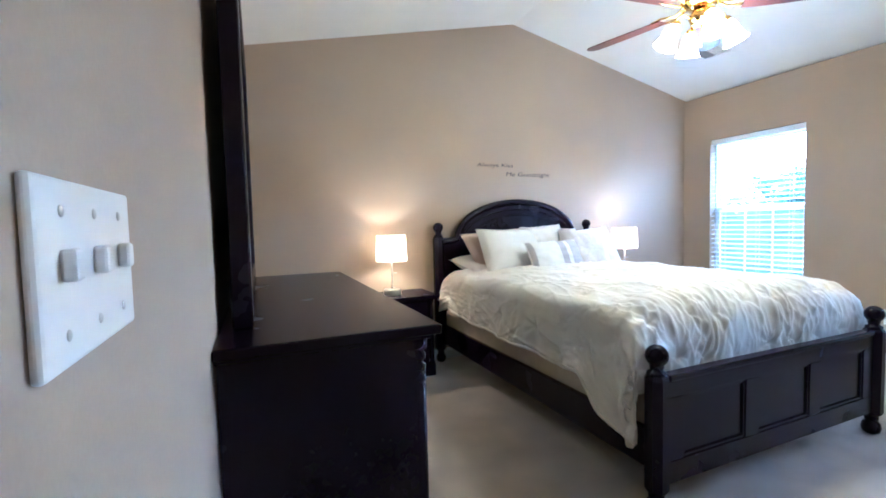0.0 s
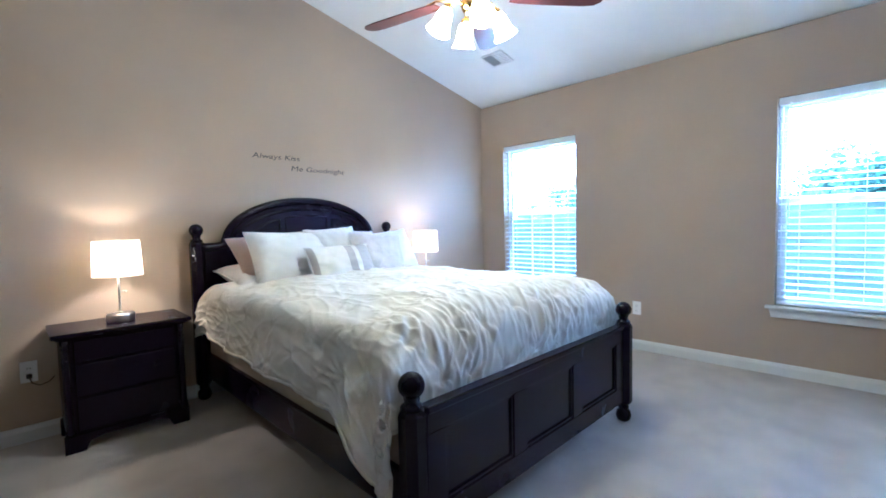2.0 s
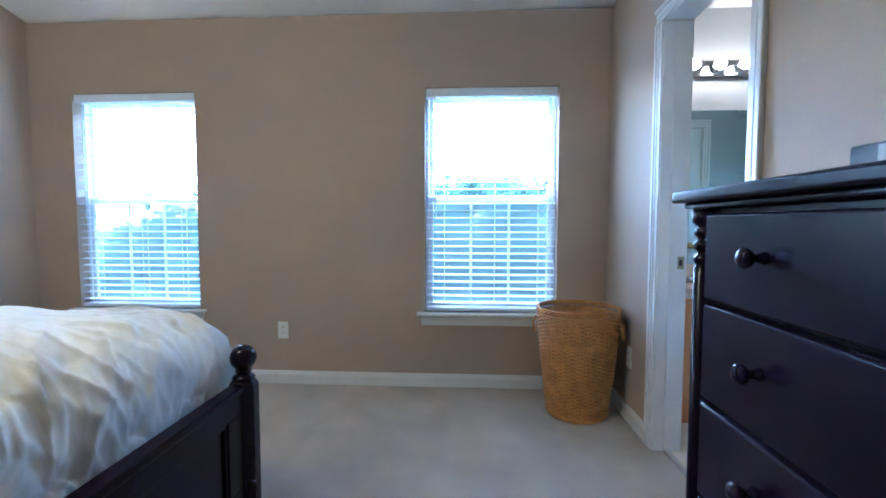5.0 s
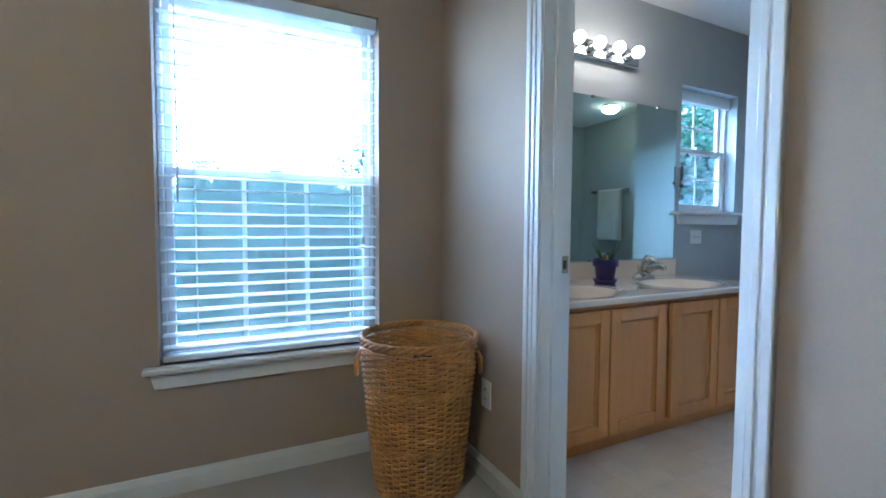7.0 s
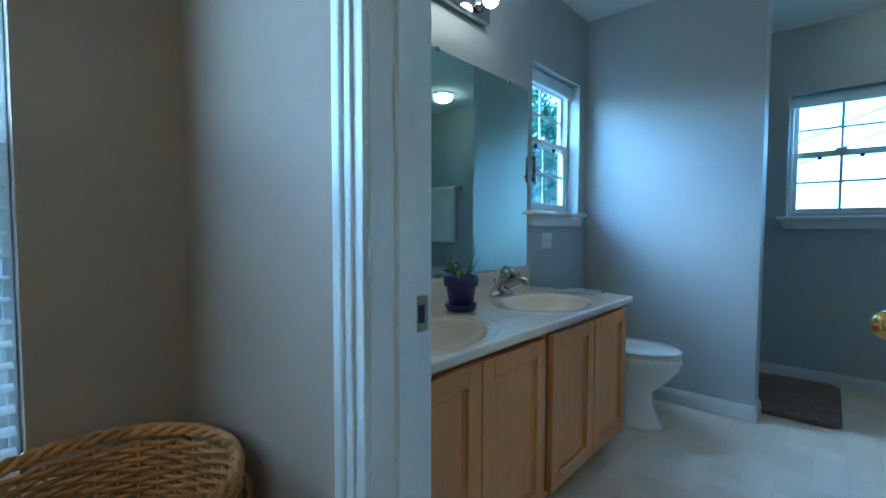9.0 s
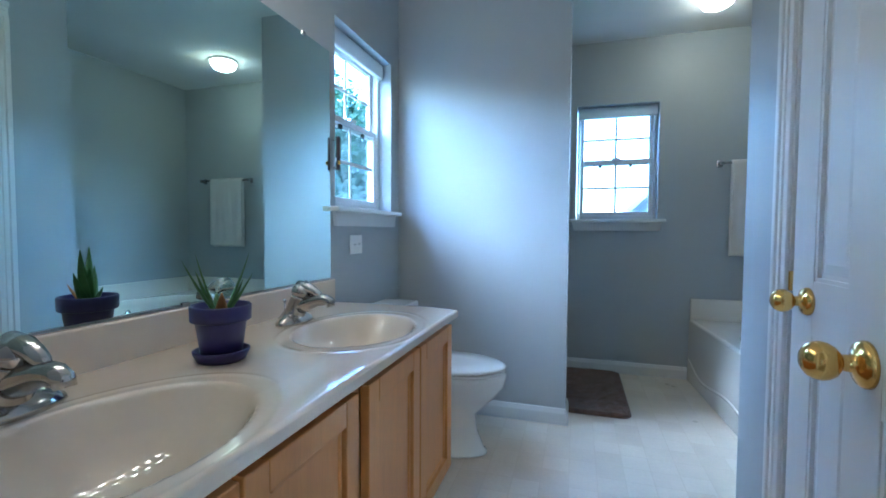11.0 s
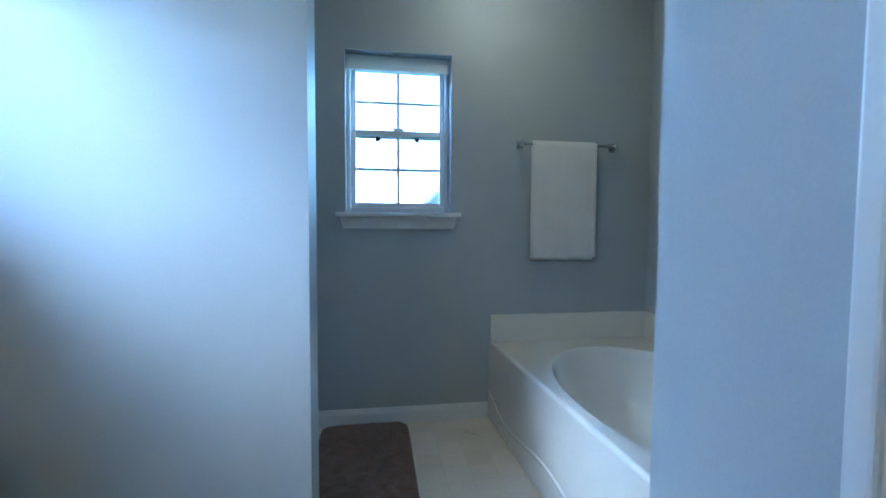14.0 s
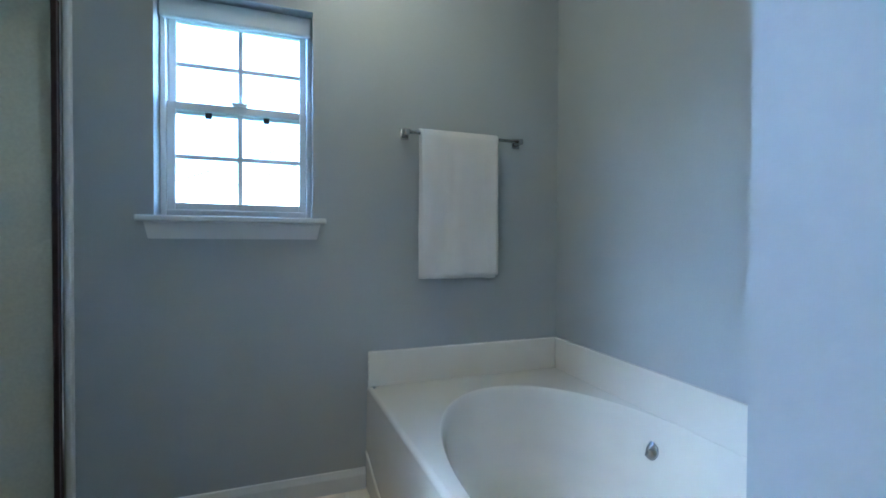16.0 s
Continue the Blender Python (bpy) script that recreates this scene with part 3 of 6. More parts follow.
# doorway between bedroom and bathroom
jam = thing("door_frame", "white door frame with brass hinge and strike plate", "door frame", kind="structure")
for a, b_ in ((DX0 - 0.018, DX0), (DX1, DX1 + 0.018)):
    bm = bmesh.new(); box(bm, a, b_, BN - 0.002, YS + 0.002, 0, DTOP, 0.001)
    jm = part("jamb", bm, M_TRIM, jam)
    s = 1 if a < DX0 else -1
    bm = bmesh.new(); x = b_ if s > 0 else a
    out_ = 0.004 if s > 0 else 0.011
    box(bm, min(x, x + s * out_), max(x, x + s * out_), BN + 0.038, BN + 0.075, 0, DTOP - 0.011, 0.001)
    part("stop", bm, M_TRIM, jam)
bm = bmesh.new(); box(bm, DX0 - 0.018, DX1 + 0.018, BN - 0.002, YS + 0.002, DTOP, DTOP + 0.018)
part("head_jamb", bm, M_TRIM, jam)
bm = bmesh.new(); box(bm, DX1 - 0.002, DX1 + 0.001, BN + 0.003, BN + 0.034, 0.885, 0.945, 0.0008)
part("strike_plate", bm, M_HINGE, jam)
bm = bmesh.new(); box(bm, DX1 - 0.003, DX1 - 0.0018, BN + 0.012, BN + 0.026, 0.90, 0.93)
part("strike_hole", bm, M_BLACK, jam, "dark latch hole")
for zc in (0.25, 0.995, 1.80):
    bm = bmesh.new()
    box(bm, DX0 - 0.0005, DX0 + 0.002, BN + 0.001, BN + 0.037, zc - 0.045, zc + 0.045, 0.0009)
    tube(bm, [(DX0 + 0.004, BN - 0.004, zc - 0.045), (DX0 + 0.004, BN - 0.004, zc + 0.045)], 0.005, 8)
    hg = part("hinge", bm, M_BRASS, jam)
    for dz in (-0.03, 0.0, 0.03):
        bm = bmesh.new(); ball(bm, (DX0 + 0.002, BN + 0.019 + (0.008 if dz else -0.006), zc + dz), 0.0035, (0.5, 1, 1), 8)
        part("screw", bm, M_BRASS, hg)
casing("trim_bedroom_side", Matrix.Translation((DX0, YS, 0)), DX1 - DX0, DTOP, "white stepped casing round the bathroom doorway")
casing("trim_bath_side", Matrix.Translation((DX1, BN, 0)) @ Matrix.Rotation(radians(180), 4, "Z"), DX1 - DX0, DTOP, "white stepped casing on the bathroom side")
LEAF = 0.70
d1 = panel_door("door_1", "white six-panel door standing open into the bathroom", LEAF, 2.015, Matrix.Translation((4.005, BN - 0.022, 0.01)) @ Matrix.Rotation(radians(-94.5), 4, "Z"), LEAF - 0.062)
for zc in (0.24, 0.985, 1.79):
    bm = bmesh.new(); prism(bm, [(-0.0125, zc - 0.046), (0.010, zc - 0.046), (0.0165, zc - 0.038), (0.0165, zc + 0.038), (0.010, zc + 0.046), (-0.0125, zc + 0.046)], 0.0002, 0.0018, Matrix.Rotation(radians(90), 4, "Z"))
    hl = part("hinge_leaf", bm, M_HINGE, d1, "dull brass hinge leaf on the door's edge")
    for yy, dz in ((-0.004, 0.032), (0.006, 0.0), (-0.004, -0.032)):
        bm = bmesh.new(); ball(bm, (-0.0018, yy, zc + dz), 0.0035, (0.4, 1, 1), 8)
        part("screw", bm, M_GASKET, hl)
# closet door
cj = thing("closet_frame", "white frame of the closed closet door", "door frame", kind="structure")
for y0, y1 in ((LIN[0] - 0.014, LIN[0]), (LIN[1], LIN[1] + 0.014)):
    bm = bmesh.new(); box(bm, BW - 0.119, BW + 0.001, y0, y1, 0, DTOP)
    part("jamb", bm, M_TRIM, cj)
bm = bmesh.new(); box(bm, BW - 0.119, BW + 0.001, LIN[0] - 0.014, LIN[1] + 0.014, DTOP, DTOP + 0.014)
part("head_jamb", bm, M_TRIM, cj)
TO_EAST = Matrix.Rotation(radians(-90), 4, "Z")   # local y to +x, local x to -y
casing("trim_closet", Matrix.Translation((BW, LIN[1], 0)) @ TO_EAST, LIN[1] - LIN[0], DTOP, "white stepped casing round the closet door")
d2 = panel_door("door_2", "white six-panel closet door, shut, with brass knob", LIN[1] - LIN[0] - 0.006, 2.015, Matrix.Translation((BW - 0.022, LIN[1] - 0.003, 0.01)) @ TO_EAST, LIN[1] - LIN[0] - 0.085, (1,), 0.88)
bm = bmesh.new(); box(bm, BW - 0.008, BW + 0.0035, LIN[0] - 0.003, LIN[0] + 0.0025, 0.905, 0.955, 0.001)
part("strike_lip", bm, M_BRASS, cj, "thin brass strike lip")
bm = bmesh.new(); box(bm, BW - 0.6, BW - 0.125, LIN[0] - 0.1, LIN[1] + 0.1, 0, 2.2)
structure("wall_closet_back", bm, M_BATHWALL, "plain closet block behind the shut door", "wall")


# ---- bed ----
BX0, BX1, BFY, BHY = 2.345, 3.915, 2.733, 4.915
BXM = (BX0 + BX1) / 2
bed = thing("bed", "dark espresso queen panel bed with ball-topped posts, made up", "bed")


def bed_post(x, y, top, name="post"):
    """A square-shouldered turned post with ball finial and bun foot."""
    bm = bmesh.new()
    tower(bm, [(0.020, 0.0), (0.036, 0.012), (0.042, 0.035), (0.036, 0.062), (0.024, 0.074), (0.030, 0.080), (0.030, 0.092), (0.024, 0.098), (0.040, 0.108), (0.044, 0.118)], 24, Matrix.Translation((x, y, 0)))
    part("bun_foot", bm, M_DARK, bed)
    bm = bmesh.new()
    r = 0.047
    tower(bm, [(r, 0.118), (r, top - 0.135), (r * 0.86, top - 0.122), (0.031, top - 0.115)], 8, Matrix.Translation((x, y, 0)) @ Matrix.Rotation(radians(22.5), 4, "Z"), flat=True)
    part(name, bm, M_DARK, bed)
    bm = bmesh.new()
    prof = [(0.034, top - 0.118), (0.038, top - 0.112), (0.034, top - 0.105), (0.022, top - 0.098), (0.026, top - 0.090)]
    prof += [(max(0.043 * math.sin(a), 0.001), top - 0.043 - 0.043 * math.cos(a)) for a in [radians(38 + 142 * i / 11) for i in range(12)]]
    tower(bm, prof, 24, Matrix.Translation((x, y, 0)))
    part("ball_finial", bm, M_DARK, bed)


for x in (BX0, BX1):
    bed_post(x, BFY, 0.685)
    bed_post(x, BHY, 1.185)
# footboard: rails, stiles and sunk panels
fx0, fx1 = BX0 + 0.045, BX1 - 0.045
bm = bmesh.new(); box(bm, fx0, fx1, BFY - 0.026, BFY + 0.026, 0.535, 0.562, 0.006); box(bm, fx0, fx1, BFY - 0.018, BFY + 0.018, 0.47, 0.5345, 0.003)
part("top_rail", bm, M_DARK, bed)
bm = bmesh.new(); box(bm, fx0, fx1, BFY - 0.018, BFY + 0.018, 0.125, 0.215, 0.003)
part("bottom_rail", bm, M_DARK, bed)
span = (fx1 - fx0 - 4 * 0.085) / 3
for i in range(4):
    a = fx0 + i * (span + 0.085)
    bm = bmesh.new(); box(bm, a, a + 0.085, BFY - 0.0175, BFY + 0.0175, 0.2155, 0.4695, 0.002)
    part("stile", bm, M_DARK, bed)
    if i < 3:
        bm = bmesh.new()
        box(bm, a + 0.085, a + 0.085 + span, BFY - 0.004, BFY + 0.004, 0.2155, 0.4695)
        pan = part("panel", bm, M_DARK, bed)
        for s in (-1, 1):
            for q in ((a + 0.085, a + 0.097, 0.2155, 0.4695), (a + 0.073 + span, a + 0.085 + span, 0.2155, 0.4695), (a + 0.097, a + 0.073 + span, 0.2155, 0.2275), (a + 0.097, a + 0.073 + span, 0.4575, 0.4695)):
                bm = bmesh.new(); box(bm, q[0], q[1], BFY + s * 0.0085 - 0.004, BFY + s * 0.0085 + 0.004, q[2], q[3], 0.002)
                part("bead", bm, M_DARK, pan)


# headboard: a scooped and arched board with sunk arched panels
def arch_z(x, base, top, half):
    """Height of the headboard's edge at x from its middle: arch in the middle, small scoops beside the posts."""
    u = abs(x) / half
    if u < 0.80:
        return base + (top - base) * math.sqrt(max(0.0, 1 - (u / 0.80) ** 2)) * 0.93 + 0.07 * (top - base)
    return base + 0.07 * (top - base) * max(0.0, 1 - (u - 0.80) / 0.10) ** 2


half = (BX1 - BX0) / 2 - 0.03
xs = [-half + 2 * half * i / 64 for i in range(65)]
bm = bmesh.new()
prism(bm, [(BXM - half, 0.30), (BXM + half, 0.30)] + [(BXM + x, arch_z(x, 1.02, 1.345, half)) for x in reversed(xs)], BHY - 0.012, BHY + 0.020)
part("headboard_panel", bm, M_DARK, bed)
bm = bmesh.new()
tube(bm, [(BXM + x, BHY - 0.006, arch_z(x, 1.02, 1.345, half) + 0.006) for x in xs], 0.030, 12)
part("crown_moulding", bm, M_DARK, bed)
bm = bmesh.new()
tube(bm, [(BXM + x * 0.90, BHY - 0.014, arch_z(x * 0.90, 1.00, 1.345, half * 0.985) - 0.055) for x in xs[6:-6]], 0.010, 8)
part("inner_moulding", bm, M_DARK, bed)
for a, b_ in ((-0.53, -0.22), (-0.17, 0.17), (0.22, 0.53)):
    bm = bmesh.new()
    top = [(x, arch_z(x, 0.98, 1.345, half * 0.94) - 0.105) for x in [a + (b_ - a) * i / 12 for i in range(13)]]
    loop = [(a, 0.86)] + top + [(b_, 0.86)]
    tube(bm, [(BXM + x, BHY - 0.013, z) for x, z in loop], 0.0075, 6, closed=True)
    part("panel_bead", bm, M_DARK, bed)
for x in (BX0 + 0.018, BX1 - 0.018):
    bm = bmesh.new(); box(bm, x - 0.014, x + 0.014, BFY + 0.03, BHY - 0.03, 0.17, 0.33, 0.004)
    part("side_rail", bm, M_DARK, bed)
bm = bmesh.new(); box(bm, BX0 + 0.035, BX1 - 0.035, BFY + 0.06, BHY - 0.03, 0.20, 0.455, 0.03, 3)
part("box_spring", bm, M_BOXSPRING, bed, "beige quilted box spring")
bm = bmesh.new(); box(bm, BX0 + 0.05, BX1 - 0.05, BFY + 0.20, BHY - 0.03, 0.457, 0.715, 0.05, 4)
part("mattress", bm, M_WHITE, bed, "white mattress")


def duvet():
    """A puffed comforter over the mattress: drawn out flat, then bent down at both sides and the foot, with gathers and folds."""
    a, r = 0.755, 0.085                       # half width of the flat top, bend radius
    side, foot = 0.25, 0.12
    rf = 0.20
    y_head, y_foot = BHY - 0.20, BFY + 0.06 + rf
    ns, nt_ = 330, 370
    smax = a + r * math.pi / 2 + side
    tmax = (y_head - y_foot) + rf * math.pi / 2 + foot

    def bend(d, flat, r):
        if d <= flat:
            return d, 0.0
        e = d - flat
        if e < r * math.pi / 2:
            return flat + r * math.sin(e / r), r * (1 - math.cos(e / r))
        return flat + r, r + (e - r * math.pi / 2)

    bm = bmesh.new()
    rows = []
    rnd = random.Random(11)
    tufts = [(-1.2 + 0.20 * i + (0.10 if j % 2 else 0) + rnd.uniform(-0.03, 0.03), tmax - 0.10 - 0.19 * j + rnd.uniform(-0.03, 0.03), rnd.uniform(0, 50)) for j in range(11) for i in range(13)]
    for j in range(nt_ + 1):
        t = tmax * j / nt_
        row = []
        for i in range(ns + 1):
            s = -smax + 2 * smax * i / ns
            ox, dz1 = bend(abs(s), a, r)
            hang = 1.0
            if dz1 > r:                       # uneven hem
                hang = 0.97 + 0.12 * noise.noise((t * 2.3, 3.1 + (s > 0), 0)) - 0.2 * max(0.0, 1 - t / 0.6)
                q = min(1.0, max(0.0, (t - (tmax - 0.56)) / 0.16))
                hang += 0.62 * q * q * (3 - 2 * q)
                dz1 = r + (dz1 - r) * hang
            oy, dz2 = bend(t, y_head - y_foot, rf)
            dz2 *= 1 - 0.85 * min(1.0, dz1 / 0.25)
            x, y, z = BXM + math.copysign(ox, s), y_head - oy, 0.805 - dz1 - dz2
            flat = max(0.0, 1 - dz1 / 0.12) * max(0.0, 1 - dz2 / 0.2)
            # body: higher in the middle, softened at the head
            z += flat * 0.045 * (1 - (s / a) ** 2 if abs(s) < a else 0)
            z -= 0.05 * max(0.0, 1 - t / 0.10)
            p = Vector((x * 1.0, y * 1.0, z))
            w = 0.022 * noise.noise(p * 2.6) + 0.009 * noise.noise(p * 6.0 + Vector((5, 0, 0)))
            crease = 1 - abs(noise.noise(Vector((x * 3.2 + 1.5 * noise.noise(p * 1.6), y * 3.2 + 1.5 * noise.noise(p * 1.9 + Vector((9, 9, 9))), 0.3))))
            w += 0.010 * (crease ** 6) - 0.004
            # folds that run down the drops
            drop1, drop2 = min(1.0, dz1 / 0.2), min(1.0, dz2 / 0.12)
            f1 = noise.noise(Vector((t * 7.0 + 0.6 * noise.noise(p * 4), 1.7 + (s > 0) * 5, dz1 * 1.2)))
            near_foot = min(1.0, max(0.0, (t - (tmax - 0.75)) / 0.40))
            fold = 0.0
            # pinched gathers: folds that fan out from each stitched point
            for qs, qt, sd in tufts:
                d2 = (s - qs) ** 2 + (t - qt) ** 2
                if d2 > 0.045:
                    continue
                d = math.sqrt(d2)
                ca, sa = (s - qs) / (d + 1e-4), (t - qt) / (d + 1e-4)
                ray_ = noise.noise(Vector((ca * 3.4 + d * 4, sa * 1.5, sd)))
                fold += (0.009 + 0.005 * near_foot) * ray_ * (d / 0.05) * math.exp(1 - d / 0.05) * 0.55 - 0.016 * math.exp(-d2 / 0.0007)
            # pleats that run down towards the foot, leaning and uneven
            sway = 0.22 * noise.noise(Vector((s * 2.2, t * 2.2, 2.0))) + 0.07 * noise.noise(Vector((s * 6, t * 6, 5.0)))
            tilt_ = s + sway + 0.28 * (t - tmax)
            band = min(1.0, max(0.0, 0.5 + 1.5 * noise.noise(Vector((s * 3.5, t * 4.5, 8)))))
            fold += near_foot * band * (0.005 * noise.noise(Vector((tilt_ * 11.0, t * 1.6, 3.3))) + 0.006 * noise.noise(Vector((tilt_ * 22.0, t * 2.2, 6.1))) + 0.004 * noise.noise(Vector((tilt_ * 45.0, t * 4.0, 1.1))))
            fold += near_foot * band * 0.011 * (1 - abs(noise.noise(Vector((tilt_ * 15.0, t * 3.0, 2.2))))) ** 4
            fold += 0.006
            # sharp creases, long towards the foot, crossing at a slant
            warp = 0.10 * noise.noise(Vector((s * 2.6, t * 2.6, 4.4)))
            for lean_, many, size_, seed_ in ((0.35, 9.0, 0.013, 3.0), (-0.25, 13.0, 0.010, 7.0), (0.1, 24.0, 0.0055, 12.0)):
                c_ = 1 - abs(noise.noise(Vector(((s + lean_ * t + warp) * many, t * many * 0.22, seed_))))
                patch_ = min(1.0, max(0.0, 0.45 + 1.6 * noise.noise(Vector((s * 2.4, t * 2.0, seed_ + 1)))))
                fold += size_ * patch_ * (c_ ** 9 - 0.14)
            reach = max(0.55 * flat, near_foot, drop2, 0.6 * drop1)
            x += math.copysign(1, s) * drop1 * (0.026 * f1 + 1.1 * fold + 0.008 * noise.noise(Vector((t * 16, dz1 * 9, s))) + 0.010) * (1 if dz1 > 0.01 else 0)
            y -= drop2 * (0.9 * fold - 0.006)
            w += reach * (fold - 0.008) * (1 - drop1 * 0.5)
            z += w * (1 - 0.7 * drop1)
            if dz2 > 0.02 and abs(s) < a:
                y = max(y, BFY + 0.030)
            row.append(bm.verts.new((x, y, z)))
        rows.append(row)
    for j in range(nt_):
        for i in range(ns):
            bm.faces.new((rows[j][i], rows[j][i + 1], rows[j + 1][i + 1], rows[j + 1][i])).smooth = True
    border = [rows[j][0].co.copy() for j in range(0, nt_, 4)] + [v.co.copy() for v in rows[nt_][::3]] + [rows[j][ns].co.copy() for j in range(nt_ - 1, -1, -4)]
    t_ = thing("comforter", "cream white gathered comforter spread over the bed", "comforter")
    ob = part("quilted_cover", bm, M_LINEN, t_)
    bm = bmesh.new(); tube(bm, border, 0.0075, 6)
    part("hem", bm, M_LINEN, t_, "stitched rounded hem")
    so = ob.modifiers.new("thick", "SOLIDIFY")
    so.thickness, so.offset = 0.018, -1
    return t_


duvet()


def pillow(name, label, w, h, d, m, mat, mat2=None, bands=()):
    """A stuffed pillow with pinched corners and sagging faces: local x across, z up, y through it."""
    t = thing(name, label, "pillow", m, group="bed pillows")
    n = 26

    def at(i, j, s):
        u, v = 2 * i / n - 1, 2 * j / n - 1
        e = ((1 - abs(u) ** 2.4) * (1 - abs(v) ** 2.4))
        th = d / 2 * max(e, 0.0) ** 0.42
        pin = 1 - 0.055 * (1 - abs(u) ** 2) * abs(v) ** 4
        pin2 = 1 - 0.055 * (1 - abs(v) ** 2) * abs(u) ** 4
        x, z = u * w / 2 * pin2, v * h / 2 * pin
        seed = Vector((w * 7, h * 5, s))
        th += e * 0.016 * noise.noise(Vector((u * 2.2, v * 2.2, s)) + seed) + (1 - e) * e * 0.03 * noise.noise(Vector((u * 7, v * 7, s * 2)) + seed)
        return (x, s * th, z + 0.010 * noise.noise(Vector((u * 3, v * 3, 4)) + seed))

    def patch(i0, i1):
        bm = bmesh.new()
        for s in (-1, 1):
            g = [[bm.verts.new(at(i, j, s)) for j in range(n + 1)] for i in range(i0, i1 + 1)]
            for i in range(i1 - i0):
                for j in range(n):
                    bm.faces.new((g[i][j], g[i + 1][j], g[i + 1][j + 1], g[i][j + 1])).smooth = True
        bmesh.ops.remove_doubles(bm, verts=bm.verts, dist=0.0005)
        return bm

    if not bands:
        part("cushion", patch(0, n), mat, t)
    else:
        cuts = [0] + [c for b in bands for c in b] + [n]
        for k, (i0, i1) in enumerate(zip(cuts, cuts[1:])):
            if i1 > i0:
                part("stripe" if k % 2 else "cushion", patch(i0, i1), mat2 if k % 2 else mat, t, "grey band" if k % 2 else "")
    bm = bmesh.new()
    edge = [at(i, 0, 0) for i in range(n)] + [at(n, j, 0) for j in range(n)] + [at(n - i, n, 0) for i in range(n)] + [at(0, n - j, 0) for j in range(n)]
    tube(bm, edge, 0.0035, 5, closed=True)
    part("seam_piping", bm, mat, t)
    return t


def lean(x, y, z, back, turn, roll=0):
    return Matrix.Translation((x, y, z)) @ Matrix.Rotation(radians(turn), 4, "Z") @ Matrix.Rotation(radians(-back), 4, "X") @ Matrix.Rotation(radians(roll), 4, "Y")


pillow("pillow", "flat white sleeping pillow lying at the head of the bed", 0.66, 0.44, 0.15, lean(2.76, 4.66, 0.83, 80, 3), M_WHITE)
pillow("pillow", "dusty beige pillow leaning on the headboard", 0.64, 0.42, 0.15, lean(2.80, 4.63, 0.935, 38, 4, -4), M_PINK)
pillow("pillow", "large white pillow leaning in front of the beige one", 0.62, 0.43, 0.17, lean(2.83, 4.49, 0.925, 28, 5, 2), M_WHITE)
pillow("pillow", "white sham standing behind the others", 0.42, 0.44, 0.14, lean(3.42, 4.66, 0.915, 26, 0, 3), M_WHITE)
pillow("pillow", "white ruffled square pillow in the middle", 0.42, 0.42, 0.15, lean(3.16, 4.52, 0.945, 24, 2, -3), M_WHITE)
pillow("pillow", "large white pillow by the far nightstand", 0.52, 0.42, 0.18, lean(3.62, 4.54, 0.91, 30, -10, -6), M_WHITE)
pillow("pillow", "pale grey nubby pillow resting against the white one", 0.42, 0.40, 0.15, lean(3.42, 4.36, 0.91, 30, -6, 6), M_GREYSHAM)
pillow("pillow", "small white lumbar pillow with grey stripes", 0.50, 0.27, 0.13, lean(3.06, 4.28, 0.895, 28, 3, -1), M_WHITE, M_STRIPE, ((0, 2), (14, 17), (19, 25)))


# ---- case goods ----
def knob(parent, m):
    b = bmesh.new()
    tower(b, [(0.011, 0.0), (0.009, 0.004), (0.006, 0.010), (0.0065, 0.018), (0.013, 0.022), (0.0165, 0.028), (0.0165, 0.033), (0.011, 0.038), (0.001, 0.040)], 18, m)
    part("knob", b, M_DARK, parent)


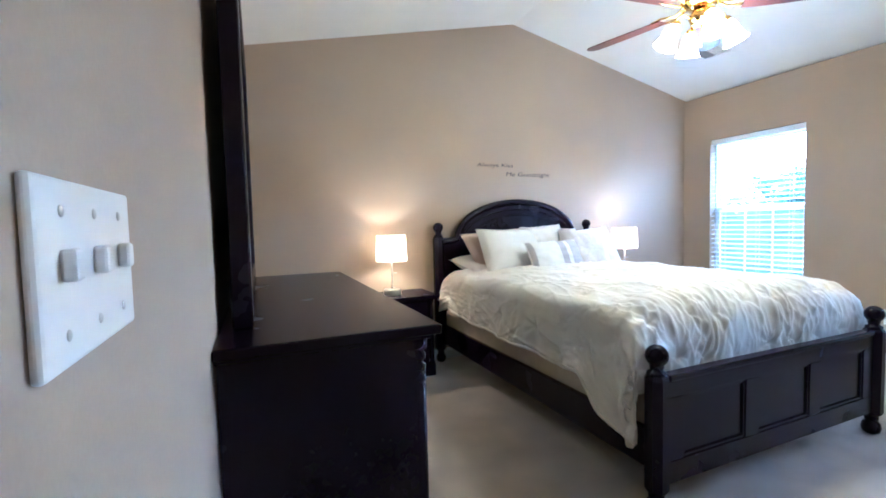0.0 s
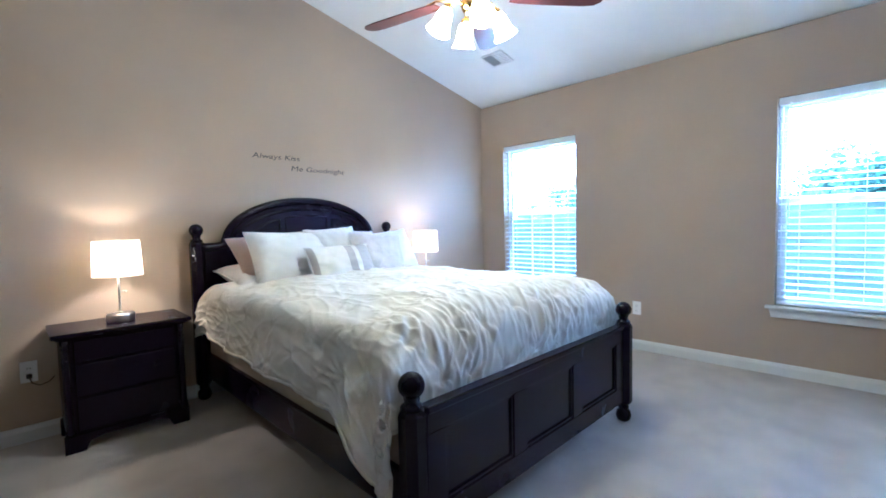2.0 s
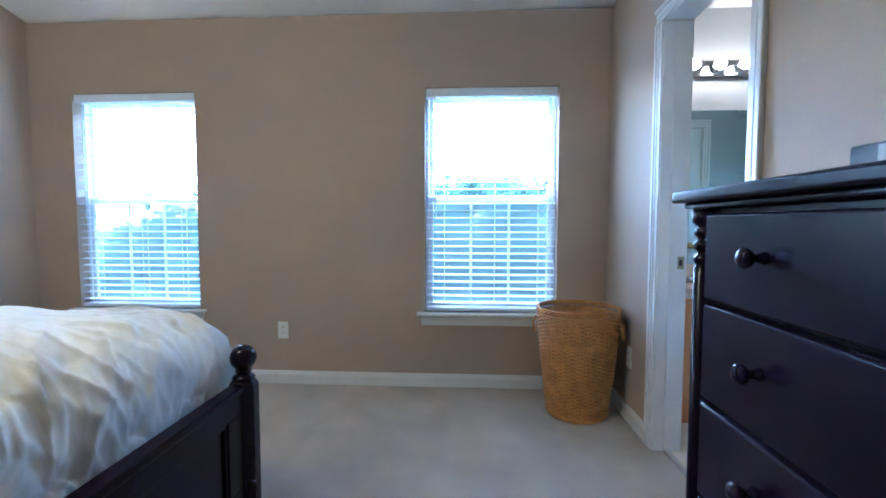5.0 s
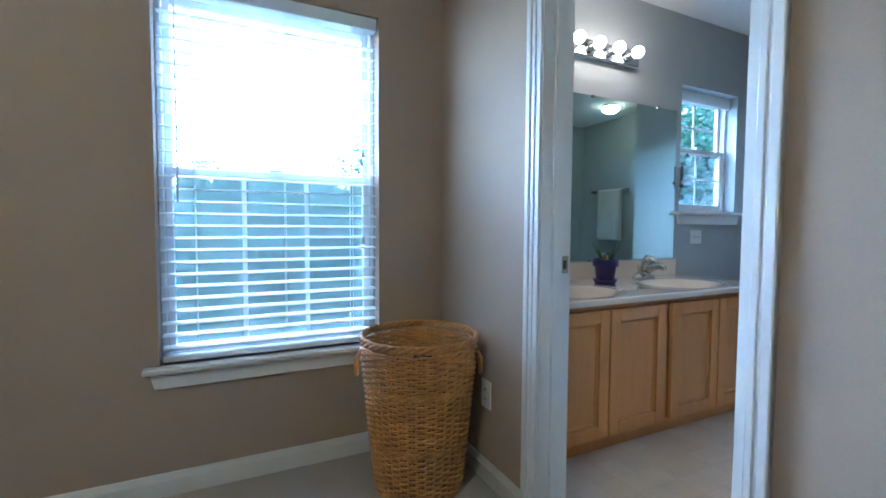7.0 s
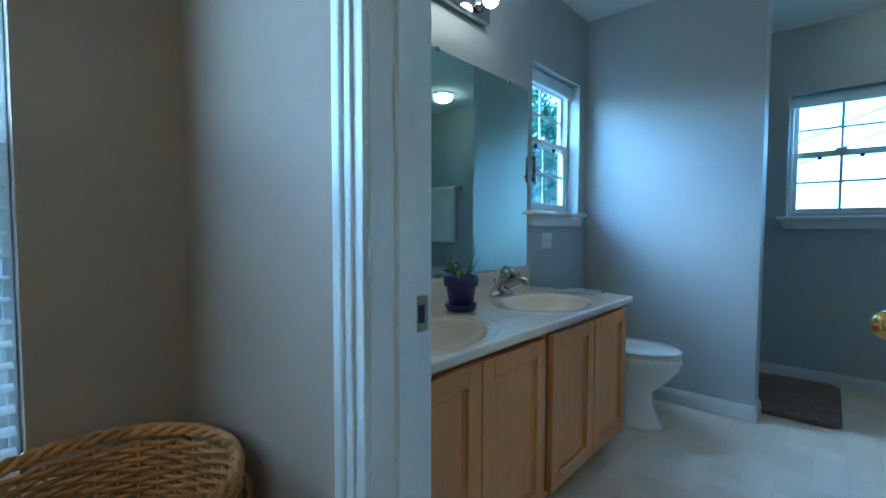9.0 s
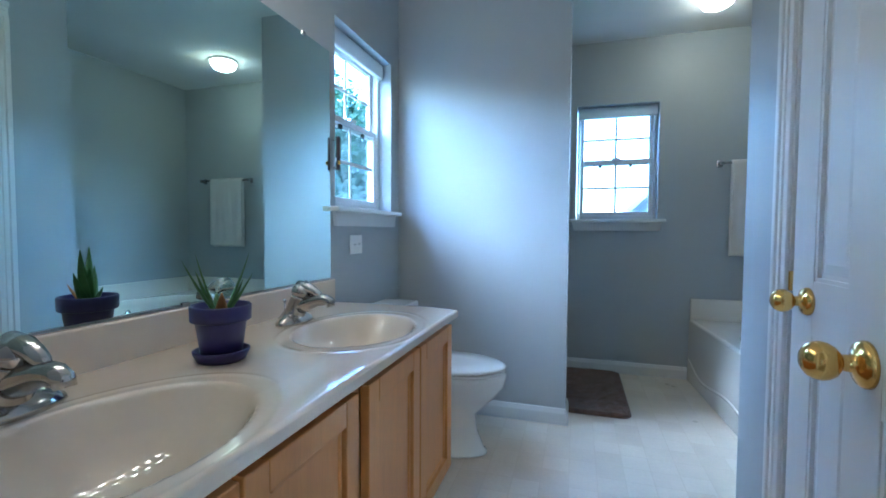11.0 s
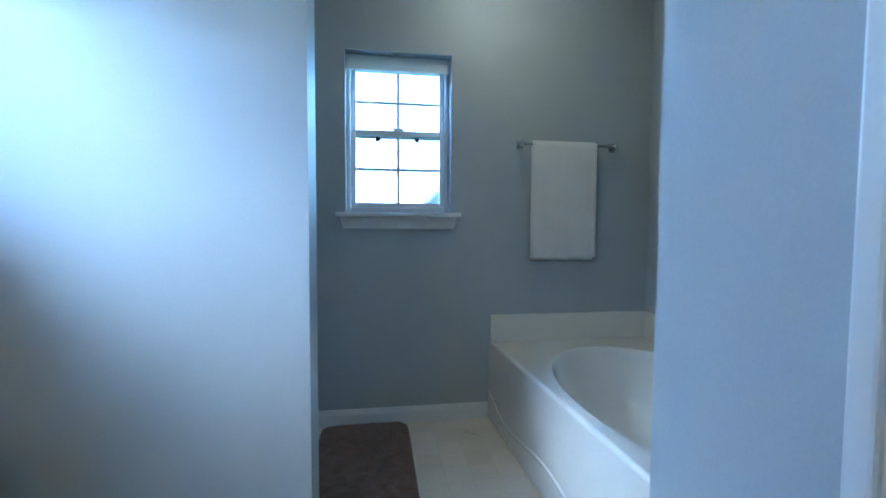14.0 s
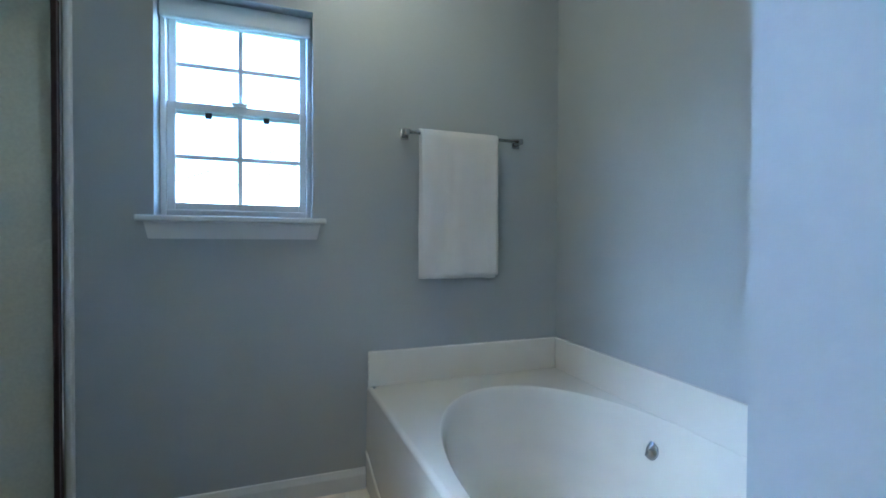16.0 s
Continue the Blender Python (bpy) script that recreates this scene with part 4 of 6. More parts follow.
def case_good(name, label, category, w, d, h, m, grid, overhang=0.03, column=True, knobs=2, group="", foot=0.09):
    """A chest of drawers: local x across, y from front (0) to back (d), z up; grid: drawer rows of (z0, z1, count)."""
    t = thing(name, label, category, m, group=group)
    bm = bmesh.new()
    box(bm, 0.012, w - 0.012, 0.016, d, foot, h - 0.036, 0.002)
    part("carcass", bm, M_DARK, t)
    bm = bmesh.new()
    box(bm, -overhang, w + overhang, -overhang, d + 0.004, h - 0.024, h, 0.006, 3)
    part("top", bm, M_DARK, t, "dark polished top")
    bm = bmesh.new(); box(bm, -overhang * 0.4, w + overhang * 0.4, -overhang * 0.4, d + 0.002, h - 0.0355, h - 0.0245, 0.004)
    part("top_moulding", bm, M_DARK, t)
    bm = bmesh.new()
    prism(bm, [(0.0, 0.0), (0.085, 0.0), (0.105, 0.045), (0.16, 0.062), (w - 0.16, 0.062), (w - 0.105, 0.045), (w - 0.085, 0.0), (w, 0.0), (w, foot), (0.0, foot)], 0.004, 0.03)
    part("base_apron", bm, M_DARK, t)
    for x in (0.0, w - 0.05):
        bm = bmesh.new(); box(bm, x + 0.002, x + 0.048, d - 0.055, d - 0.004, 0, foot, 0.003)
        part("foot", bm, M_DARK, t)
    if column:
        for x in (0.026, w - 0.026):
            bm = bmesh.new()
            zt = h - 0.037
            prof = [(0.022, foot), (0.022, foot + 0.03), (0.016, foot + 0.035), (0.0175, foot + 0.05), (0.0175, zt - 0.115)]
            for q in range(3):
                z = zt - 0.110 + q * 0.027
                prof += [(0.012, z), (0.0175, z + 0.005), (0.0185, z + 0.011), (0.0175, z + 0.017), (0.012, z + 0.022)]
            prof += [(0.022, zt - 0.026), (0.022, zt)]
            tower(bm, prof, 20, Matrix.Translation((x, 0.012, 0)))
            part("column", bm, M_DARK, t)
    x0, x1 = (0.058, w - 0.058) if column else (0.03, w - 0.03)
    for z0, z1, count in grid:
        step = (x1 - x0 + 0.012) / count
        for i in range(count):
            a, b_ = x0 + i * step, x0 + (i + 1) * step - 0.012
            bm = bmesh.new(); box(bm, a, b_, -0.004, 0.0155, z0, z1, 0.005, 3)
            dr = part("drawer", bm, M_DARK, t)
            for k in range(knobs):
                xk = a + (b_ - a) * ((k + 0.5) / knobs if knobs < 2 else (0.2 + 0.6 * k))
                knob(dr, Matrix.Translation((xk, -0.004, (z0 + z1) / 2 + 0.01)) @ Matrix.Rotation(radians(90), 4, "X"))
    return t


NORTH = Matrix.Rotation(radians(180), 4, "Z")
case_good("tall_chest", "tall espresso chest of drawers with turned corner columns", "chest", 0.96, 0.42, 1.163, Matrix.Translation((3.41, 1.515, 0)) @ NORTH,
          [(0.955, 1.115, 1), (0.765, 0.945, 1), (0.575, 0.755, 1), (0.35, 0.565, 1), (0.11, 0.34, 1)])
ns = case_good("nightstand", "dark espresso nightstand with three drawers beside the bed", "nightstand", 0.57, 0.36, 0.632, Matrix.Translation((1.61, 4.62, 0)),
               [(0.47, 0.585, 1), (0.29, 0.46, 1), (0.105, 0.28, 1)], group="nightstands", knobs=0)
copy_thing(ns, Matrix.Translation((4.02, 4.62, 0)))
SIDE = Matrix.Rotation(radians(90), 4, "Z")       # front to +x, local x to +y
dresser = case_good("dresser", "long espresso dresser with polished top and turned columns", "dresser", 1.285, 0.435, 0.94, Matrix.Translation((1.30, 2.465, 0)) @ SIDE,
                    [(0.66, 0.88, 3), (0.39, 0.645, 2), (0.11, 0.375, 2)])
dm = thing("dresser_mirror", "tall dark-framed mirror standing on the dresser", "mirror")
for a in ((2.60, 2.685, 0.9405, 1.915), (3.665, 3.75, 0.9405, 1.915), (2.6855, 3.6645, 0.9405, 1.015), (2.6855, 3.6645, 1.835, 1.915)):
    bm = bmesh.new(); box(bm, 0.890, 0.934, a[0], a[1], a[2], a[3], 0.006, 3)
    part("frame_rail", bm, M_DARK, dm)
bm = bmesh.new(); box(bm, 0.894, 0.914, 2.68, 3.67, 1.01, 1.84)
part("mirror_glass", bm, M_MIRROR, dm, "silvered mirror glass")
bm = bmesh.new(); box(bm, 2.62, 3.09, 1.20, 1.44, 1.164, 1.176, 0.004)
tray = tagged(part("tray", bm, M_DARK), "flat dark tray lying on the tall chest", "tray")
tray.location.x = 0.22
bx = thing("keepsake_box", "small black box with a pale label on the chest", "box", Matrix.Translation((0.30, 0.0, 0)))
bm = bmesh.new(); box(bm, 2.56, 2.89, 1.27, 1.40, 1.1765, 1.212, 0.004)
part("body", bm, M_BLACK, bx)
bm = bmesh.new(); box(bm, 2.825, 2.84, 1.4002, 1.4025, 1.182, 1.207)
part("label_strip", bm, M_GRILLE, bx, "pale grey label")


# ---- table lamps ----
def table_lamp(x, y, z):
    t = thing("table_lamp", "lit table lamp with white drum shade and nickel base", "lamp", Matrix.Translation((x, y, z)), group="bedside lamps")
    b = bmesh.new(); tower(b, [(0.066, 0.0), (0.068, 0.006), (0.068, 0.040), (0.064, 0.046), (0.012, 0.048)], 40)
    part("base", b, M_NICKEL, t)
    b = bmesh.new(); tower(b, [(0.006, 0.046), (0.006, 0.30)], 14)
    part("stem", b, M_NICKEL, t)
    b = bmesh.new(); tube(b, [(0, 0, 0.17), (0.025, -0.008, 0.17)], 0.003, 8); ball(b, (0.028, -0.009, 0.17), 0.006, seg=10)
    part("switch", b, M_NICKEL, t)
    b = bmesh.new(); tower(b, [(0.120, 0.262), (0.112, 0.462)], 48, cap=False); tower(b, [(0.1185, 0.262), (0.1105, 0.462)], 48, cap=False)
    part("shade", b, M_SHADE, t, "white linen drum shade")
    b = bmesh.new()
    for k in range(3):
        a = 2 * math.pi * k / 3
        tube(b, [(0, 0, 0.30), (0.115 * math.cos(a), 0.115 * math.sin(a), 0.29)], 0.0018, 5)
    part("shade_spider", b, M_NICKEL, t)
    glow_lamp("bulb_light", (x, y, z + 0.365), 0.30, (1.0, 0.66, 0.36), 0.03)
    return t


table_lamp(1.895, 4.78, 0.632)
table_lamp(4.275, 4.78, 0.632)


# ---- ceiling fan ----
def ceiling_fan(x, y, ztop, zhub, turn):
    t = thing("ceiling_fan", "brass ceiling fan with cherry blades and four lit tulip shades", "ceiling fan", Matrix.Translation((x, y, 0)) @ Matrix.Rotation(radians(turn), 4, "Z"))
    b = bmesh.new(); tower(b, [(0.02, ztop - 0.10), (0.05, ztop - 0.09), (0.07, ztop - 0.04), (0.075, ztop + 0.03)], 28)
    part("canopy", b, M_BRASS, t)
    b = bmesh.new(); tower(b, [(0.012, zhub + 0.10), (0.012, ztop - 0.08)], 14)
    part("down_rod", b, M_BRASS, t)
    b = bmesh.new(); tower(b, [(0.035, zhub - 0.06), (0.085, zhub - 0.045), (0.098, zhub - 0.01), (0.098, zhub + 0.045), (0.080, zhub + 0.085), (0.03, zhub + 0.115)], 36)
    part("motor_housing", b, M_BRASS, t)
    for k in range(5):
        m = Matrix.Rotation(2 * math.pi * k / 5, 4, "Z")
        b = bmesh.new()
        prof = [(0.20, 0.045), (0.25, 0.054), (0.40, 0.062), (0.60, 0.065), (0.655, 0.058), (0.682, 0.035), (0.69, 0.0)]
        edge = prof + [(r, -v) for r, v in reversed(prof[:-1])]
        tilt = Matrix.Translation((0, 0, zhub - 0.058)) @ Matrix.Rotation(radians(-10), 4, "X")
        lo = [b.verts.new(m @ tilt @ Vector((r, v, -0.003))) for r, v in edge]
        hi = [b.verts.new(m @ tilt @ Vector((r, v, 0.003))) for r, v in edge]
        b.faces.new(list(reversed(lo))); b.faces.new(hi)
        for i in range(len(edge)):
            b.faces.new((lo[i], lo[(i + 1) % len(edge)], hi[(i + 1) % len(edge)], hi[i]))
        bl = part("blade", b, M_BLADE, t, "cherry stained blade")
        b = bmesh.new()
        for s in (-1, 1):
            tube(b, [m @ Vector((0.075, s * 0.012, zhub - 0.03)), m @ Vector((0.13, s * 0.020, zhub - 0.060)), m @ Vector((0.19, s * 0.038, zhub - 0.052)), m @ Vector((0.26, s * 0.024, zhub - 0.052))], 0.006, 8)
        part("blade_arm", b, M_BRASS, bl)
    b = bmesh.new(); tower(b, [(0.020, zhub - 0.150), (0.048, zhub - 0.135), (0.060, zhub - 0.105), (0.045, zhub - 0.080), (0.028, zhub - 0.062)], 28)
    part("light_fitter", b, M_BRASS, t)
    for k in range(4):
        m = Matrix.Rotation(math.pi / 2 * k + 0.45, 4, "Z")
        b = bmesh.new(); tube(b, [m @ Vector((0.045, 0, zhub - 0.11)), m @ Vector((0.085, 0, zhub - 0.085)), m @ Vector((0.115, 0, zhub - 0.10)), m @ Vector((0.125, 0, zhub - 0.125))], 0.007, 8)
        tower(b, [(0.012, 0.022), (0.024, 0.012), (0.026, -0.010)], 16, m @ Matrix.Translation((0.127, 0, zhub - 0.135)) @ Matrix.Rotation(radians(-24), 4, "Y"))
        arm = part("light_arm", b, M_BRASS, t)
        b = bmesh.new()
        tm = m @ Matrix.Translation((0.130, 0, zhub - 0.142)) @ Matrix.Rotation(radians(-24), 4, "Y")
        tower(b, [(0.026, 0.0), (0.036, -0.018), (0.040, -0.045), (0.044, -0.075), (0.056, -0.105), (0.062, -0.118)], 28, tm, cap=False)
        tower(b, [(0.023, -0.002), (0.033, -0.018), (0.037, -0.045), (0.041, -0.075), (0.053, -0.105), (0.060, -0.118)], 28, tm, cap=False)
        part("tulip_shade", b, M_TULIP, arm, "glowing frosted tulip glass")
    b = bmesh.new(); tube(b, [(0.01, 0, zhub - 0.15), (0.01, 0, zhub - 0.25)], 0.0012, 5); ball(b, (0.01, 0, zhub - 0.255), 0.006, seg=8)
    part("pull_chain", b, M_BRASS, t)
    glow_lamp("bulb_light", (x, y, zhub - 0.33), 0.40, (1.0, 0.72, 0.40), 0.12)
    return t


ceiling_fan(3.19, 3.19, 2.945, 2.35, 32)

# ---- vent in the sloping ceiling ----
slope = math.atan2(LOW - RIDGE_Z, XE + 0.15 - RIDGE_X)
vx, vy = 4.675, 4.20
vz = RIDGE_Z + (vx - RIDGE_X) * (LOW - RIDGE_Z) / (XE + 0.15 - RIDGE_X)
vt = thing("ceiling_vent", "white and grey air register in the sloping ceiling", "air vent", Matrix.Translation((vx, vy, vz)) @ Matrix.Rotation(-slope, 4, "Y") @ Matrix.Diagonal((0.85, 0.62, 1, 1)))
bm = bmesh.new()
for a in ((-0.12, 0.12, -0.19, -0.165), (-0.12, 0.12, 0.165, 0.19), (-0.12, -0.095, -0.165, 0.165), (0.095, 0.12, -0.165, 0.165), (-0.095, 0.095, -0.006, 0.006)):
    box(bm, a[0], a[1], a[2], a[3], -0.010, -0.001, 0.002)
part("frame", bm, M_TRIM, vt)
bm = bmesh.new(); box(bm, -0.095, 0.095, -0.165, 0.165, -0.003, -0.0012)
part("backing", bm, M_GRILLE, vt, "grey backing")
for i in range(7):
    for y0, y1, tl in ((-0.164, -0.007, 30), (0.007, 0.164, -30)):
        bm = bmesh.new()
        xm = -0.083 + 0.0277 * i
        box(bm, -0.006, 0.006, y0, y1, -0.0006, 0.0006)
        bmesh.ops.transform(bm, matrix=Matrix.Translation((xm, 0, -0.006)) @ Matrix.Rotation(radians(tl), 4, "Y"), verts=bm.verts)
        part("slat", bm, M_TRIM if tl > 0 else M_GRILLE, vt)


# ---- wall plates ----
def plate(name, label, m, w, h, kind_, n=1, flat=False):
    """A cover plate: local x across, z up, y out of the wall."""
    t = thing(name, label, "wall plate", m)
    b = bmesh.new(); box(b, -w / 2, w / 2, 0.0, 0.006, -h / 2, h / 2, 0.0025)
    part("cover_plate", b, M_PLATE, t)
    for i in range(n):
        x = (i - (n - 1) / 2) * 0.046
        if kind_ == "switch":
            b = bmesh.new(); box(b, x - 0.005, x + 0.005, 0.0055, 0.013, -0.004, 0.012, 0.002)
            part("toggle", b, M_PLATE, t)
            for z in (-0.03, 0.03):
                b = bmesh.new(); ball(b, (x, 0.006, z), 0.003, (1, 0.4, 1), 8)
                part("screw", b, M_NICKEL, t)
        else:
            for z0 in (-0.02, 0.02):
                x, z = (z0 * 1.15, 0.0) if flat else (x, z0)
                b = bmesh.new(); box(b, x - 0.017, x + 0.017, 0.0055, 0.0085, z - 0.014, z + 0.014, 0.002)
                so = part("socket", b, M_PLATE, t)
                for dx in (-0.006, 0.006):
                    b = bmesh.new(); box(b, x + dx - 0.0016, x + dx + 0.0016, 0.0083, 0.0090, z - 0.005, z + 0.006)
                    part("slot", b, M_BLACK, so)
    return t


FROM_W, FROM_N, FROM_E = Matrix.Rotation(radians(-90), 4, "Z"), Matrix.Rotation(radians(180), 4, "Z"), Matrix.Rotation(radians(90), 4, "Z")
plate("light_switch", "white three-gang light switch plate beside the dresser", Matrix.Translation((XW, 1.838, 1.146)) @ FROM_W, 0.148, 0.092, "switch", 3)
plate("wall_outlet", "white duplex outlet under the bedroom windows", Matrix.Translation((XE, 3.235, 0.37)) @ FROM_E, 0.072, 0.116, "outlet")
plate("wall_outlet", "white outlet behind the wicker hamper", Matrix.Translation((4.94, YS, 0.36)), 0.072, 0.116, "outlet")
o3 = plate("wall_outlet", "white outlet beside the nightstand with a plug in it", Matrix.Translation((1.50, YN, 0.385)) @ FROM_N, 0.072, 0.116, "outlet")
cord = thing("lamp_cord", "dark plug and cord of the bedside lamp", "cord")
bm = bmesh.new(); box(bm, 1.488, 1.512, YN - 0.032, YN - 0.0095, 0.352, 0.376, 0.004)
part("plug", bm, M_BLACK, cord)
bm = bmesh.new(); tube(bm, [(1.50, YN - 0.032, 0.36), (1.51, YN - 0.05, 0.33), (1.54, YN - 0.045, 0.31), (1.58, YN - 0.04, 0.32), (1.605, YN - 0.012, 0.34)], 0.003, 6)
part("cable", bm, M_BLACK, cord)


# ---- wall lettering ----
def wall_words(body, x0, x1, z, m_):
    cu = bpy.data.curves.new("words", "FONT")
    cu.body, cu.size, cu.extrude, cu.shear = body, 0.1, 0.0008, 0.15
    tmp = new("words", cu)
    bpy.context.view_layer.update()
    me = bpy.data.meshes.new_from_object(tmp.evaluated_get(bpy.context.evaluated_depsgraph_get()))
    bpy.data.objects.remove(tmp)
    me.materials.append(m_)
    ob = new("wall_lettering", me)
    k = (x1 - x0) / (max(v.co.x for v in me.vertices) - min(v.co.x for v in me.vertices))
    ob.matrix_world = Matrix.Translation((x0, YN - 0.002, z)) @ Matrix.Rotation(radians(90), 4, "X") @ Matrix.Diagonal((k, k * 0.68, 1, 1))
    return tagged(ob, "dark script vinyl words stuck on the headboard wall", "wall lettering", group="wall words")


wall_words("Always Kiss", 2.765, 3.14, 1.675, M_LETTER)
wall_words("Me Goodnight", 3.06, 3.54, 1.595, M_LETTER)


# ---- wicker hamper ----
def hamper(cx, cy):
    t = thing("wicker_hamper", "tall honey wicker laundry hamper with side handles", "hamper", Matrix.Translation((cx, cy, 0)))
    H = 0.61

    def rad(z):
        return 0.165 + 0.062 * (z / H) ** 0.85

    n = 36
    b = bmesh.new()
    rows = 54
    for k in range(rows):
        z = 0.018 + (H - 0.045) * k / (rows - 1)
        seg = n * 3
        pts = []
        for i in range(seg):
            a = 2 * math.pi * i / seg
            w = 0.0062 * math.cos(n / 2 * a + math.pi * (k % 2)) + 0.0012 * noise.noise((a * 3, k * 0.7, 0))
            r = rad(z) + w
            pts.append((r * math.cos(a), r * math.sin(a), z + 0.0012 * noise.noise((a * 2, k, 3))))
        tube(b, pts, 0.0053, 5, closed=True)
    part("weave", b, M_WICKER, t)
    for i in range(n):
        a = 2 * math.pi * (i + 0.0) / n
        b = bmesh.new(); tube(b, [(rad(z) * math.cos(a), rad(z) * math.sin(a), z) for z in (0.005, 0.2, 0.4, H - 0.02)], 0.0035, 5)
        part("stake", b, M_WICKER, t)
    for z, rr in ((0.215, 0.010), (0.43, 0.010), (H, 0.013), (0.012, 0.009)):
        b = bmesh.new()
        for ph in (0, 1, 2):
            tube(b, [((rad(z) + 0.0045 * math.cos(14 * a + ph * 2.1)) * math.cos(a), (rad(z) + 0.0045 * math.cos(14 * a + ph * 2.1)) * math.sin(a), z + rr * 0.75 * math.sin(14 * a + ph * 2.1)) for a in [2 * math.pi * i / 112 for i in range(112)]], rr * 0.55, 6, closed=True)
        part("braided_band" if z < H else "braided_rim", b, M_WICKER, t)
    for a in (radians(68), radians(-112)):
        b = bmesh.new()
        u, w = Vector((math.cos(a), math.sin(a), 0)), Vector((-math.sin(a), math.cos(a), 0))
        tube(b, [u * (rad(z) + o) + w * s + Vector((0, 0, z)) for z, o, s in ((0.56, 0.004, -0.06), (0.53, 0.024, -0.056), (0.47, 0.032, -0.03), (0.455, 0.034, 0.0), (0.47, 0.032, 0.03), (0.53, 0.024, 0.056), (0.56, 0.004, 0.06))], 0.007, 8)
        part("handle", b, M_WICKER, t)
    b = bmesh.new(); tower(b, [(0.160, 0.006), (0.162, 0.016)], 32)
    part("bottom", b, M_WICKER, t)
    b = bmesh.new()
    g = []
    for i in range(25):
        row = []
        for j in range(25):
            u, v = 2 * i / 24 - 1, 2 * j / 24 - 1
            x, y = u * math.sqrt(1 - v * v / 2), v * math.sqrt(1 - u * u / 2)
            q = Vector((x * 3, y * 3, 1.3))
            z = 0.475 + 0.055 * noise.noise(q) + 0.05 * (1 - abs(noise.noise(q * 2.1))) ** 2 - 0.10 * (x * x + y * y)
            row.append(b.verts.new((x * 0.17, y * 0.17, z)))
        g.append(row)
    for i in range(24):
        for j in range(24):
            b.faces.new((g[i][j], g[i + 1][j], g[i + 1][j + 1], g[i][j + 1])).smooth = True
    tower(b, [(0.15, 0.017), (0.168, 0.10), (0.172, 0.36)], 24, cap=False)
    cl = part("laundry", b, M_NAVY)
    cl.matrix_world = Matrix.Translation((cx, cy, 0))
    tagged(cl, "crumpled navy clothes lying in the hamper", "laundry")
    return t


hamper(5.03, 1.335)


# ---- vanity ----
CT, CF, CS = 0.744, 4.803, -0.648      # counter top, front edge, free end
cab = thing("vanity_cabinet", "honey maple bathroom vanity with four panelled doors", "cabinet")
bm = bmesh.new(); box(bm, 4.863, XE - 0.002, CS + 0.02, BN - 0.003, 0.095, 0.58)
box(bm, 4.8635, XE - 0.0025, CS + 0.0205, CS + 0.04, 0.5805, CT - 0.034)
part("body", bm, M_MAPLE, cab)
bm = bmesh.new(); box(bm, 4.92, XE - 0.004, CS + 0.022, BN - 0.004, 0.0, 0.0945)
part("toe_kick", bm, M_MAPLE, cab)
bm = bmesh.new()
for a, b_ in ((CS + 0.02, CS + 0.032), (0.101, 0.145), (0.915, BN - 0.003)):
    box(bm, 4.846, 4.8625, a, b_, 0.095, CT - 0.034, 0.0015)
box(bm, 4.8465, 4.8625, CS + 0.0325, BN - 0.036, CT - 0.062, CT - 0.034, 0.0015); box(bm, 4.8465, 4.8625, CS + 0.0325, BN - 0.036, 0.095, 0.118, 0.0015)
part("face_frame", bm, M_MAPLE, cab)
for y0, y1 in ((CS + 0.030, -0.262), (-0.254, 0.098), (0.148, 0.506), (0.514, 0.914)):
    z0, z1, x0, x1 = 0.115, CT - 0.060, 4.820, 4.845
    s = 0.056
    bm = bmesh.new(); box(bm, x0 + 0.014, x1 - 0.004, y0 + s, y1 - s, z0 + s, z1 - s)
    d = part("door", bm, M_MAPLE, cab)
    for nm, a in (("stile", (y0, y0 + s, z0, z1)), ("stile", (y1 - s, y1, z0, z1)), ("rail", (y0 + s, y1 - s, z0, z0 + s)), ("rail", (y0 + s, y1 - s, z1 - s, z1))):
        bm = bmesh.new(); box(bm, x0, x1, *a, 0.003)
        part(nm, bm, M_MAPLE, d)
    for a in ((y0 + s + 0.003, y0 + s + 0.015, z0 + s, z1 - s), (y1 - s - 0.015, y1 - s - 0.003, z0 + s, z1 - s), (y0 + s + 0.015, y1 - s - 0.015, z0 + s + 0.003, z0 + s + 0.015), (y0 + s + 0.015, y1 - s - 0.015, z1 - s - 0.015, z1 - s - 0.003)):
        bm = bmesh.new(); box(bm, x0 + 0.009, x1 - 0.005, *a, 0.004, 1)
        part("bead", bm, M_MAPLE, d)


